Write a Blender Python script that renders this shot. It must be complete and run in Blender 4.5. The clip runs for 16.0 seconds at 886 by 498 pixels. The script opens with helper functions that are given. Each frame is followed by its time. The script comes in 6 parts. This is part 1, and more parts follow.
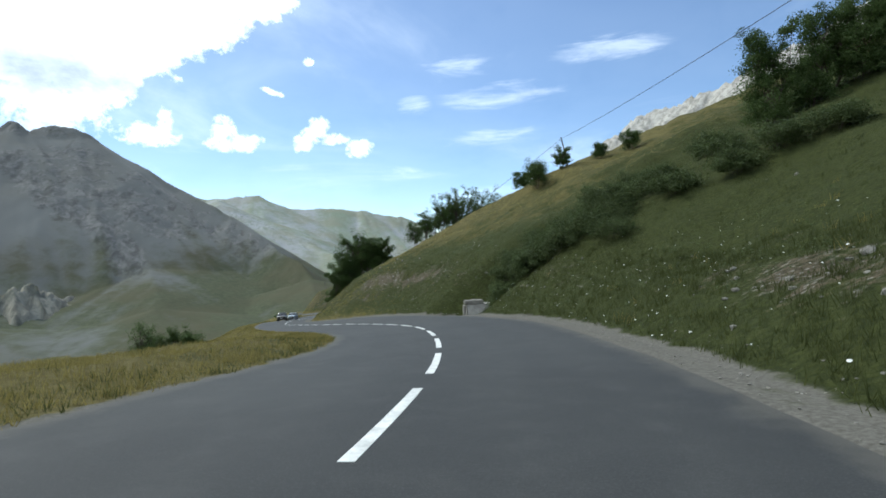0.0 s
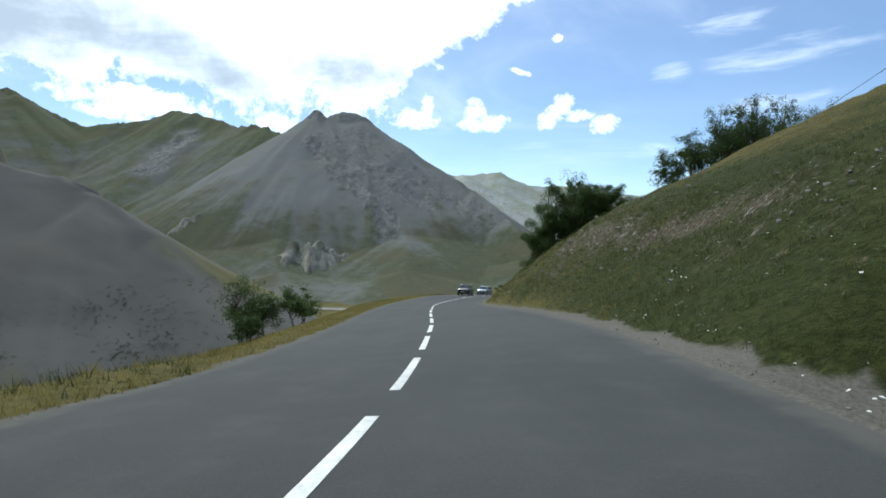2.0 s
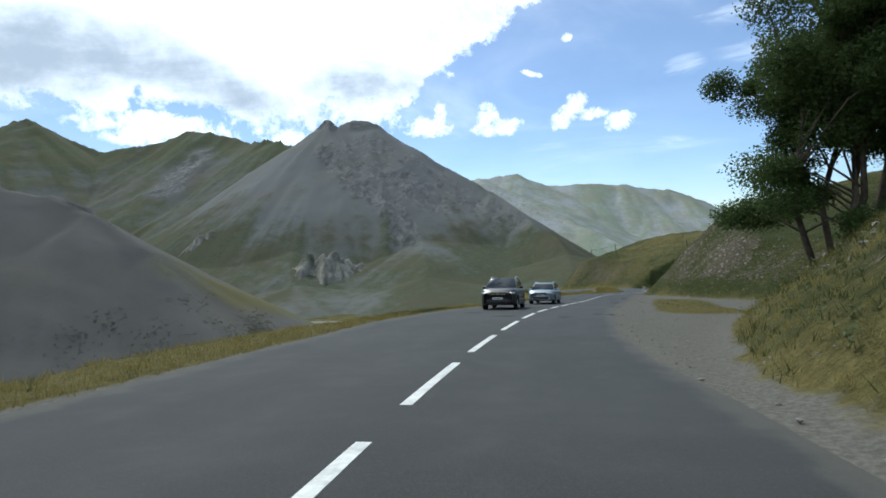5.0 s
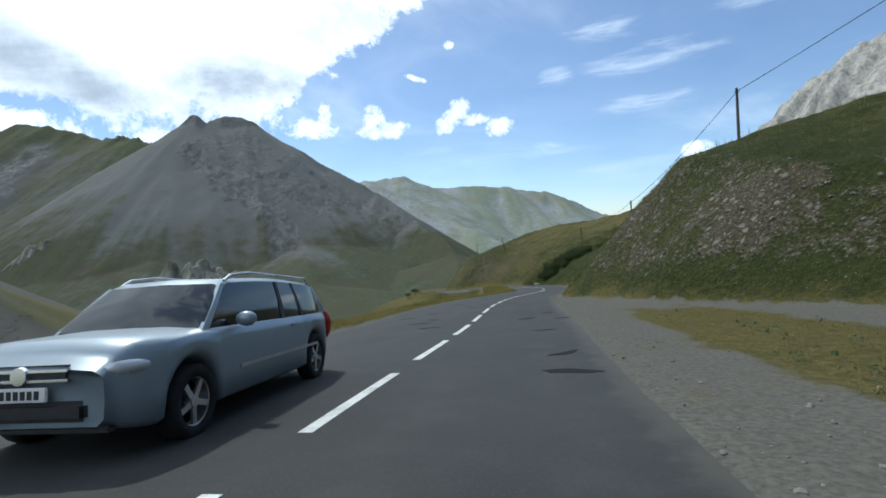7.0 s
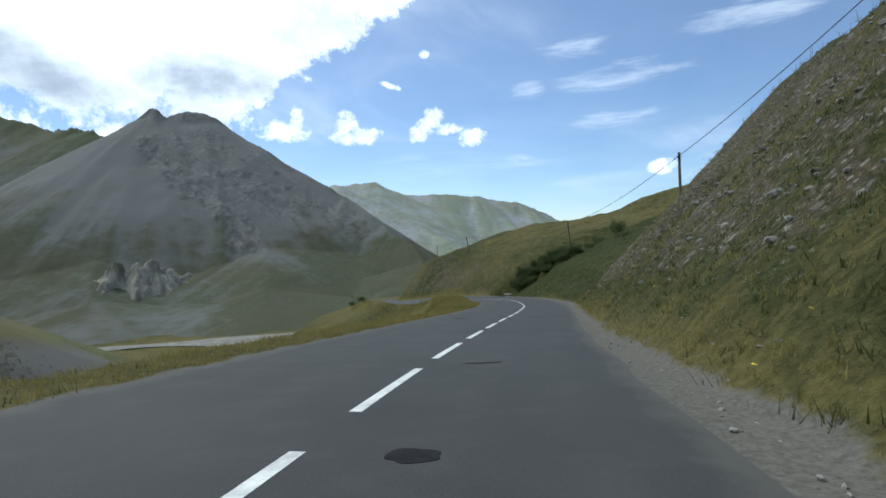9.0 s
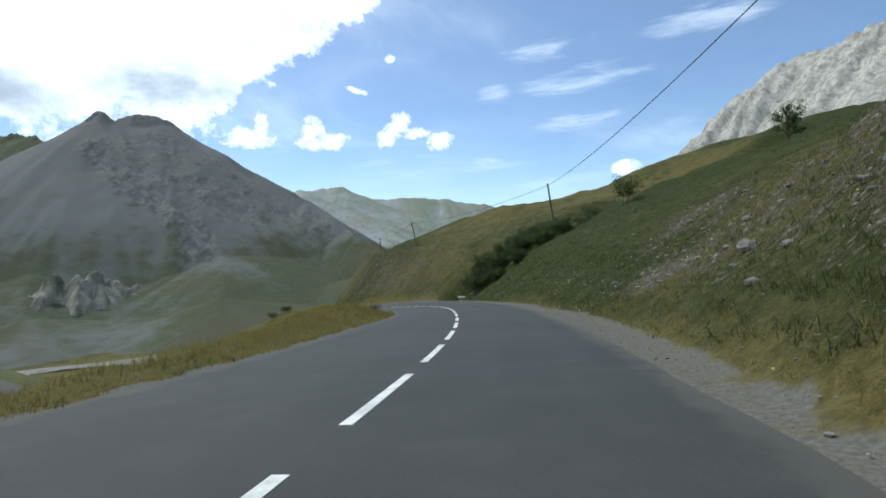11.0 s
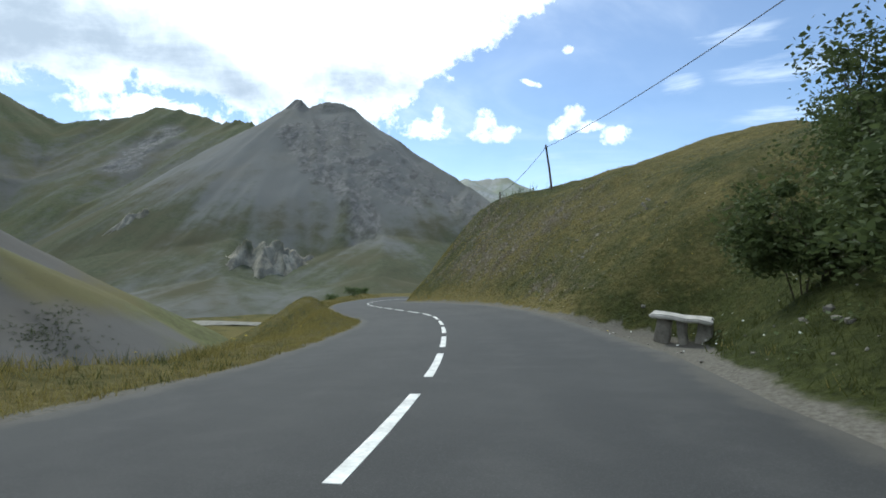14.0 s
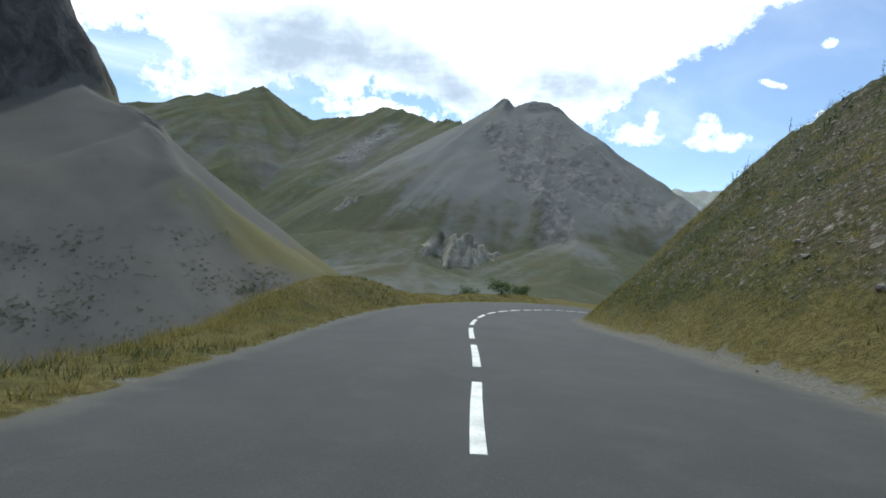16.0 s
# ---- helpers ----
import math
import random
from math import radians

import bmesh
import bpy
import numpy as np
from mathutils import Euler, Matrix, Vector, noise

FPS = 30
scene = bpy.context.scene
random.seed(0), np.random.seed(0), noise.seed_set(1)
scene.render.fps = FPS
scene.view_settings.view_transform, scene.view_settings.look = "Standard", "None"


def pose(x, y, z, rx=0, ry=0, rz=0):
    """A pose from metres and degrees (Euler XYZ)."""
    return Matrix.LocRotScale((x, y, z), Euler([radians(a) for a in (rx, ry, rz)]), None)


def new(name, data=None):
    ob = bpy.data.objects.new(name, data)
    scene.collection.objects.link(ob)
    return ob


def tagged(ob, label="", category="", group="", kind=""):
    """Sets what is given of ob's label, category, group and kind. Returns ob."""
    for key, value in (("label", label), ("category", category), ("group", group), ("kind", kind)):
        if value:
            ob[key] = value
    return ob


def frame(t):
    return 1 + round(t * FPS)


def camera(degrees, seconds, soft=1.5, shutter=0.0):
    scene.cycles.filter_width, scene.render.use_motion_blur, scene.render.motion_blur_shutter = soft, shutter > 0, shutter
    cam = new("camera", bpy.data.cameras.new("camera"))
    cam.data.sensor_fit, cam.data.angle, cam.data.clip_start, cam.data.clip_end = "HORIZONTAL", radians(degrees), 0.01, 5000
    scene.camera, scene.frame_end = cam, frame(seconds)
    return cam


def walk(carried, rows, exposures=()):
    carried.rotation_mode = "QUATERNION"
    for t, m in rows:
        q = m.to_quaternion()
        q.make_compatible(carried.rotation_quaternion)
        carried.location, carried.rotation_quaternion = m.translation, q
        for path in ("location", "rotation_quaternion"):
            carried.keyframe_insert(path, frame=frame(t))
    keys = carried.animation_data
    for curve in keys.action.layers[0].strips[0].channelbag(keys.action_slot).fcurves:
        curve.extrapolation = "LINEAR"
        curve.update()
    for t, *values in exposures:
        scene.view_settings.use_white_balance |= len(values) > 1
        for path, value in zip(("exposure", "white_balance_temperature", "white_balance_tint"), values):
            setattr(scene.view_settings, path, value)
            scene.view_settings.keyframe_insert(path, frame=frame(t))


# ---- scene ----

# ------------------------------------------------------------------ camera
cam = camera(83.7, 16.0, soft=1.7)
walk(cam, [
    (0.0, pose(0.000, 0.000, 0.000, 89.841, 2.863, -16.500)),
    (0.5, pose(3.243, 7.401, -0.821, 89.334, 2.717, -12.650)),
    (1.0, pose(5.560, 15.184, -1.653, 89.473, 1.538, -4.700)),
    (1.5, pose(6.623, 23.293, -2.503, 88.786, 0.279, 4.150)),
    (2.0, pose(6.639, 31.546, -3.468, 87.882, -0.495, 10.341)),
    (2.5, pose(5.826, 39.822, -4.479, 87.973, -1.799, 15.893)),
    (3.0, pose(4.437, 47.985, -5.464, 87.875, -1.770, 19.388)),
    (3.5, pose(2.795, 55.982, -6.446, 87.895, -1.125, 20.528)),
    (4.0, pose(1.244, 63.854, -7.421, 88.020, 0.151, 19.319)),
    (4.5, pose(0.032, 71.634, -8.381, 88.273, 1.571, 16.440)),
    (5.0, pose(-0.689, 79.349, -9.310, 88.683, 2.641, 12.570)),
    (5.5, pose(-0.854, 87.025, -10.179, 89.271, 2.878, 8.375)),
    (6.0, pose(-0.411, 94.695, -10.943, 90.048, 2.279, 3.836)),
    (6.5, pose(0.501, 102.381, -11.690, 89.429, 2.459, 0.975)),
    (7.0, pose(1.623, 110.151, -12.606, 88.298, 3.991, -0.199)),
    (7.5, pose(2.869, 118.148, -13.572, 89.119, 2.431, -0.697)),
    (8.0, pose(4.190, 126.415, -14.442, 89.558, 2.252, -0.686)),
    (8.5, pose(5.553, 134.854, -15.298, 89.083, -0.776, -0.723)),
    (9.0, pose(7.229, 143.315, -16.205, 89.069, 2.390, -3.617)),
    (9.5, pose(9.236, 151.731, -17.178, 89.102, 4.284, -5.758)),
    (10.0, pose(11.470, 160.122, -18.172, 89.174, 4.911, -7.142)),
    (10.5, pose(13.824, 168.519, -19.160, 89.260, 4.632, -7.620)),
    (11.0, pose(16.166, 176.974, -20.127, 89.334, 3.806, -7.041)),
    (11.5, pose(18.335, 185.553, -21.070, 89.377, 2.790, -5.250)),
    (12.0, pose(20.136, 194.326, -21.997, 89.403, 1.576, -2.245)),
    (12.5, pose(21.521, 203.284, -22.880, 89.670, 0.547, 0.574)),
    (13.0, pose(22.506, 212.279, -23.771, 88.997, -0.524, 3.229)),
    (13.5, pose(23.005, 221.203, -24.713, 88.761, -1.111, 6.666)),
    (14.0, pose(22.821, 230.134, -25.643, 89.030, -0.827, 11.460)),
    (14.5, pose(21.813, 238.973, -26.591, 88.456, -1.599, 17.040)),
    (15.0, pose(19.968, 247.359, -27.525, 88.553, -2.847, 23.128)),
    (15.5, pose(17.425, 255.213, -28.401, 88.173, -5.228, 28.607)),
    (16.0, pose(14.268, 262.754, -29.277, 87.865, -6.915, 33.441)),
], exposures=[(0.0, 0.0, 5750, 3), (2.0, -0.10, 5750, 3), (5.5, -0.26, 5700, 3), (8.5, -0.36, 5650, 3), (11.5, -0.20, 5750, 3), (16.0, -0.12, 5800, 3)])

# ------------------------------------------------------------------ world, sun
SUN_AZ, SUN_EL = radians(-30), radians(50)      # azimuth from +y, positive to +x


def nd(tree, kind, loc=(0, 0), **props):
    n = tree.nodes.new(kind)
    for k, v in props.items():
        if k in n.inputs.keys():
            n.inputs[k].default_value = v
    return n


def mth(tree, op, a, b=None, clamp=False):
    n = tree.nodes.new("ShaderNodeMath")
    n.operation, n.use_clamp = op, clamp
    for i, v in enumerate((a, b)):
        if v is None:
            continue
        if isinstance(v, (int, float)):
            n.inputs[i].default_value = v
        else:
            tree.links.new(v, n.inputs[i])
    return n.outputs[0]


def smooth(tree, v, lo, hi, a=0.0, b=1.0):
    n = tree.nodes.new("ShaderNodeMapRange")
    n.interpolation_type = "SMOOTHSTEP"
    tree.links.new(v, n.inputs[0])
    for i, q in enumerate((lo, hi, a, b)):
        n.inputs[1 + i].default_value = q
    return n.outputs[0]


def noise_tex(tree, vec, scale, detail=4.0, rough=0.55, distort=0.0):
    n = tree.nodes.new("ShaderNodeTexNoise")
    n.inputs["Scale"].default_value, n.inputs["Detail"].default_value = scale, detail
    n.inputs["Roughness"].default_value, n.inputs["Distortion"].default_value = rough, distort
    if vec is not None:
        tree.links.new(vec, n.inputs["Vector"])
    return n.outputs["Fac"]


def mixc(tree, fac, a, b):
    n = tree.nodes.new("ShaderNodeMix")
    n.data_type = "RGBA"
    for sock, v in ((n.inputs[0], fac), (n.inputs[6], a), (n.inputs[7], b)):
        if isinstance(v, (int, float)):
            sock.default_value = v
        elif isinstance(v, tuple):
            sock.default_value = (*v, 1.0) if len(v) == 3 else v
        else:
            tree.links.new(v, sock)
    return n.outputs[2]


world = bpy.data.worlds.new("sky")
scene.world = world
world.use_nodes = True
wt = world.node_tree
wt.nodes.clear()
out = wt.nodes.new("ShaderNodeOutputWorld")
bg = wt.nodes.new("ShaderNodeBackground")
sky = wt.nodes.new("ShaderNodeTexSky")
sky.sky_type, sky.sun_disc = "NISHITA", False
sky.sun_elevation, sky.sun_rotation = SUN_EL, SUN_AZ
sky.altitude, sky.dust_density, sky.ozone_density = 1700, 1.2, 1.6
co = wt.nodes.new("ShaderNodeTexCoord").outputs["Generated"]
sep = wt.nodes.new("ShaderNodeSeparateXYZ")
wt.links.new(co, sep.inputs[0])
X, Y, Z = sep.outputs
AZ = mth(wt, "MULTIPLY", mth(wt, "ARCTAN2", X, Y), 57.2958)
EL = mth(wt, "MULTIPLY", mth(wt, "ARCSINE", Z), 57.2958)
# flat cloud layer co-ordinates, so that clouds shrink towards the horizon
zc = mth(wt, "ADD", mth(wt, "MAXIMUM", Z, 0.0), 0.12)
flat = wt.nodes.new("ShaderNodeCombineXYZ")
wt.links.new(mth(wt, "DIVIDE", X, zc), flat.inputs[0])
wt.links.new(mth(wt, "DIVIDE", Y, zc), flat.inputs[1])
FL = flat.outputs[0]
n_big = noise_tex(wt, FL, 1.1, 8, 0.62, 0.3)
n_dir = noise_tex(wt, co, 9.0, 7, 0.62, 0.2)
n_sml = noise_tex(wt, co, 34.0, 8, 0.68, 0.3)
band = wt.nodes.new("ShaderNodeCombineXYZ")
wt.links.new(mth(wt, "MULTIPLY", AZ, 0.10), band.inputs[0])
wt.links.new(mth(wt, "MULTIPLY", EL, 0.55), band.inputs[1])
n_str = noise_tex(wt, band.outputs[0], 1.0, 6, 0.62, 0.6)


def blob(az, el, wa, we, tilt=0.0):
    """A soft bump of the sky round a direction: 1 in the middle, 0 from its rim on."""
    a, e = mth(wt, "SUBTRACT", AZ, az), mth(wt, "SUBTRACT", EL, el)
    e = mth(wt, "SUBTRACT", e, mth(wt, "MULTIPLY", a, tilt))
    q = mth(wt, "ADD", mth(wt, "POWER", mth(wt, "DIVIDE", a, wa), 2.0), mth(wt, "POWER", mth(wt, "DIVIDE", e, we), 2.0))
    return mth(wt, "SUBTRACT", 1.0, q, clamp=True)


def either(*v):
    r = v[0]
    for q in v[1:]:
        r = mth(wt, "MAXIMUM", r, q)
    return r


# the great cumulus bank over the valley: its lower rim climbs to the right, and is flat over the ridge
rim1 = mth(wt, "ADD", mth(wt, "MULTIPLY", AZ, 0.53), 24.2)
rim2 = mth(wt, "ADD", mth(wt, "MULTIPLY", AZ, 1.5), 37.0)
rim = mth(wt, "MAXIMUM", mth(wt, "MINIMUM", rim1, rim2), mth(wt, "ADD", mth(wt, "MULTIPLY", AZ, 0.02), 13.2))
bank = mth(wt, "MULTIPLY", mth(wt, "SUBTRACT", EL, rim), 0.16)
gap = either(blob(-66.5, 15.5, 3.6, 5.5), blob(-34.5, 21.0, 4.0, 4.5, 0.4), mth(wt, "MULTIPLY", blob(-54, 30, 9, 6), 0.8))
gap = mth(wt, "MULTIPLY", gap, smooth(wt, n_dir, 0.36, 0.6))
bank = mth(wt, "SUBTRACT", mth(wt, "MINIMUM", bank, 1.0), mth(wt, "ADD", mth(wt, "MULTIPLY", gap, 0.95), smooth(wt, EL, 38.0, 62.0, 0.0, 0.9)))
ragged = mth(wt, "ADD", mth(wt, "MULTIPLY", mth(wt, "SUBTRACT", n_dir, 0.5), 2.6), mth(wt, "MULTIPLY", mth(wt, "SUBTRACT", n_sml, 0.5), 1.3))
cover = smooth(wt, mth(wt, "ADD", bank, ragged), -0.08, 0.34)
cover = mth(wt, "MULTIPLY", cover, smooth(wt, bank, -0.5, -0.1))
# fair-weather puffs in a row under the rim
puffs = either(blob(-5.6, 12.1, 4.0, 1.3), blob(-6.9, 13.3, 1.8, 1.9), blob(2.0, 12.8, 2.2, 1.8, 0.45), blob(3.1, 14.0, 1.5, 1.6), blob(4.6, 12.7, 2.3, 0.9),
               blob(7.4, 11.6, 2.2, 1.3), blob(-13.8, 12.6, 3.8, 1.5), blob(-12.2, 14.0, 1.2, 1.8), blob(-28.5, 11.4, 3.2, 1.6), blob(-42, 12.0, 9.0, 2.2), blob(-62, 11.8, 5.0, 3.4),
               blob(2.2, 20.6, 0.9, 0.6), blob(-1.8, 17.5, 1.6, 0.5, -0.3), blob(28.0, 6.8, 2.2, 1.1))
puff = smooth(wt, mth(wt, "ADD", puffs, mth(wt, "MULTIPLY", mth(wt, "SUBTRACT", n_sml, 0.5), 3.2)), 0.16, 1.0)
puff = mth(wt, "MULTIPLY", puff, smooth(wt, puffs, 0.0, 0.45))
# thin streaks of high cloud in the blue
streak = either(blob(14.0, 16.1, 2.6, 1.6), blob(24.0, 16.6, 9.0, 2.0), blob(19.0, 19.8, 6.0, 1.7), blob(22.0, 12.2, 8.0, 1.3, 0.06), blob(12.7, 8.8, 3.4, 1.0), blob(36, 20, 8, 2.2))
streak = mth(wt, "MULTIPLY", smooth(wt, mth(wt, "ADD", mth(wt, "MULTIPLY", streak, 0.8), mth(wt, "MULTIPLY", mth(wt, "SUBTRACT", n_str, 0.5), 3.2)), 0.2, 1.3), mth(wt, "MULTIPLY", smooth(wt, streak, 0.0, 0.7), 0.34))
wisp = mth(wt, "MULTIPLY", smooth(wt, noise_tex(wt, FL, 0.75, 6, 0.55, 0.8), 0.48, 0.80), 0.55)
wisp = either(mth(wt, "MULTIPLY", wisp, smooth(wt, EL, 2.0, 12.0)), streak)
thick = either(cover, puff)
veil = mth(wt, "MULTIPLY", smooth(wt, noise_tex(wt, FL, 0.35, 4, 0.5, 0.4), 0.25, 0.75), 0.12)
alpha = either(thick, mth(wt, "ADD", wisp, veil, clamp=True))
grey = either(mth(wt, "MULTIPLY", blob(-47, 18.0, 15, 4.5), 0.24), mth(wt, "MULTIPLY", blob(-20, 17.5, 10, 2.6), 0.18), mth(wt, "MULTIPLY", blob(-36, 15.5, 9, 2.6), 0.2))
shade = smooth(wt, mth(wt, "ADD", grey, mth(wt, "ADD", mth(wt, "MULTIPLY", n_big, 0.8), mth(wt, "MULTIPLY", n_dir, 0.5))), 0.57, 0.97)
cloudc = mixc(wt, shade, (10.8, 11.0, 11.3), (4.4, 4.9, 5.6))
wt.links.new(mixc(wt, alpha, sky.outputs[0], cloudc), bg.inputs[0])
bg.inputs[1].default_value = 0.15
wt.links.new(bg.outputs[0], out.inputs[0])

sun = bpy.data.lights.new("sun", "SUN")
sun.energy, sun.angle, sun.color = 3.0, radians(2.0), (1.0, 0.93, 0.82)
sun_ob = new("sun", sun)
sun_dir = Vector((math.sin(SUN_AZ) * math.cos(SUN_EL), math.cos(SUN_AZ) * math.cos(SUN_EL), math.sin(SUN_EL)))
sun_ob.rotation_euler = sun_dir.to_track_quat("Z", "Y").to_euler()

# ------------------------------------------------------------------ materials
def material(name, rough=0.8, metal=0.0):
    m = bpy.data.materials.new(name)
    m.use_nodes = True
    t = m.node_tree
    b = t.nodes["Principled BSDF"]
    b.inputs["Roughness"].default_value, b.inputs["Metallic"].default_value = rough, metal
    b.inputs["Specular IOR Level"].default_value = 0.5 if rough < 0.6 or metal > 0 else (0.25 if rough < 0.9 else 0.08)
    return m, t, b


def world_pos(t):
    return t.nodes.new("ShaderNodeNewGeometry").outputs["Position"]


def bump(t, b, height, strength, dist):
    n = t.nodes.new("ShaderNodeBump")
    n.inputs["Strength"].default_value, n.inputs["Distance"].default_value = strength, dist
    t.links.new(height, n.inputs["Height"])
    t.links.new(n.outputs[0], b.inputs["Normal"])


def plain(name, colour, rough=0.6, metal=0.0, vary=0.25, scale=6.0, bumps=0.0, bscale=40.0):
    """A paint, stone or metal with two scales of variation."""
    m, t, b = material(name, rough, metal)
    p = t.nodes.new("ShaderNodeTexCoord").outputs["Object"]
    n1, n2 = noise_tex(t, p, scale, 5), noise_tex(t, p, scale * 7, 4)
    dark = tuple(c * (1 - vary) for c in colour)
    light = tuple(min(1.0, c * (1 + vary)) for c in colour)
    f = mth(t, "ADD", mth(t, "MULTIPLY", n1, 0.65), mth(t, "MULTIPLY", n2, 0.35))
    t.links.new(mixc(t, smooth(t, f, 0.3, 0.7), dark, light), b.inputs["Base Color"])
    if bumps:
        bump(t, b, noise_tex(t, p, bscale, 5), bumps, 0.02)
    return m


def ground_material():
    m, t, b = material("meadow_ground", 0.95)
    p = world_pos(t)
    at = t.nodes.new("ShaderNodeAttribute")
    at.attribute_name = "cover"
    sp = t.nodes.new("ShaderNodeSeparateColor")
    t.links.new(at.outputs["Color"], sp.inputs[0])
    gravel, rock, lush = sp.outputs
    n1, n2, n3 = noise_tex(t, p, 0.06, 5), noise_tex(t, p, 0.7, 6, 0.65), noise_tex(t, p, 5.0, 5, 0.7)
    mixn = mth(t, "ADD", mth(t, "MULTIPLY", n1, 0.5), mth(t, "MULTIPLY", n2, 0.5))
    dry = mixc(t, smooth(t, n3, 0.3, 0.7), (0.086, 0.074, 0.026), (0.156, 0.132, 0.049))
    green = mixc(t, smooth(t, n3, 0.3, 0.7), (0.025, 0.032, 0.010), (0.056, 0.064, 0.019))
    g = mixc(t, smooth(t, mth(t, "ADD", mixn, mth(t, "MULTIPLY", mth(t, "SUBTRACT", lush, 0.5), 0.5)), 0.36, 0.62), dry, green)
    def cells(scale):
        v = t.nodes.new("ShaderNodeTexVoronoi")
        v.inputs["Scale"].default_value = scale
        v.inputs["Randomness"].default_value = 1.0
        t.links.new(p, v.inputs["Vector"])
        return v.outputs["Distance"], v.outputs["Color"]
    d1, c1 = cells(2.4)
    d2, c2 = cells(7.0)
    pick1, pick2 = t.nodes.new("ShaderNodeSeparateColor"), t.nodes.new("ShaderNodeSeparateColor")
    t.links.new(c1, pick1.inputs[0])
    t.links.new(c2, pick2.inputs[0])
    earth = mixc(t, smooth(t, n3, 0.3, 0.7), (0.050, 0.042, 0.026), (0.115, 0.096, 0.062))
    face = mixc(t, pick1.outputs[1], (0.12, 0.112, 0.092), (0.27, 0.25, 0.21))
    big_st = mth(t, "MULTIPLY", smooth(t, d1, 0.42, 0.28), smooth(t, pick1.outputs[0], 0.5, 0.6))
    small_st = mth(t, "MULTIPLY", smooth(t, d2, 0.45, 0.30), smooth(t, pick2.outputs[0], 0.45, 0.55))
    stone = mixc(t, mth(t, "MAXIMUM", big_st, small_st), earth, face)
    grit = mixc(t, smooth(t, noise_tex(t, p, 14.0, 5, 0.75), 0.3, 0.7), (0.080, 0.075, 0.062), (0.150, 0.140, 0.118))
    rk = smooth(t, mth(t, "ADD", rock, mth(t, "ADD", mth(t, "MULTIPLY", mth(t, "SUBTRACT", n2, 0.5), 1.7), mth(t, "MULTIPLY", mth(t, "SUBTRACT", n3, 0.5), 1.3))), 0.36, 0.66)
    gv = smooth(t, mth(t, "ADD", gravel, mth(t, "MULTIPLY", mth(t, "SUBTRACT", n2, 0.5), 0.9)), 0.4, 0.6)
    c = mixc(t, gv, mixc(t, rk, g, stone), grit)
    t.links.new(c, b.inputs["Base Color"])
    bn = t.nodes.new("ShaderNodeBump")
    bn.inputs["Distance"].default_value = 0.25
    t.links.new(smooth(t, gv, 0.0, 1.0, 0.8, 0.12), bn.inputs["Strength"])
    t.links.new(mth(t, "ADD", n3, n2), bn.inputs["Height"])
    t.links.new(bn.outputs[0], b.inputs["Normal"])
    return m


def asphalt_material():
    m, t, b = material("worn_asphalt", 0.82)
    p = world_pos(t)
    n1, n2, n3 = noise_tex(t, p, 0.25, 4), noise_tex(t, p, 1.7, 5, 0.6), noise_tex(t, p, 60.0, 3, 0.7)
    c = mixc(t, smooth(t, n1, 0.3, 0.7), (0.034, 0.035, 0.034), (0.045, 0.046, 0.044))
    at = t.nodes.new("ShaderNodeAttribute")
    at.attribute_name = "cover"
    cs = t.nodes.new("ShaderNodeSeparateColor")
    t.links.new(at.outputs["Color"], cs.inputs[0])
    c = mixc(t, mth(t, "MULTIPLY", cs.outputs[0], mth(t, "MULTIPLY", smooth(t, n2, 0.25, 0.7), 0.45)), c, (0.056, 0.056, 0.053))
    dust = smooth(t, mth(t, "ADD", cs.outputs[1], mth(t, "MULTIPLY", mth(t, "SUBTRACT", n2, 0.5), 1.2)), 0.45, 1.0)
    c = mixc(t, mth(t, "MULTIPLY", dust, 0.6), c, (0.098, 0.091, 0.074))
    c = mixc(t, mth(t, "MULTIPLY", smooth(t, n2, 0.45, 0.75), 0.28), c, (0.070, 0.069, 0.065))
    c = mixc(t, mth(t, "MULTIPLY", smooth(t, n3, 0.5, 0.75), 0.5), c, (0.105, 0.105, 0.10))
    t.links.new(c, b.inputs["Base Color"])
    bump(t, b, n3, 0.35, 0.01)
    return m


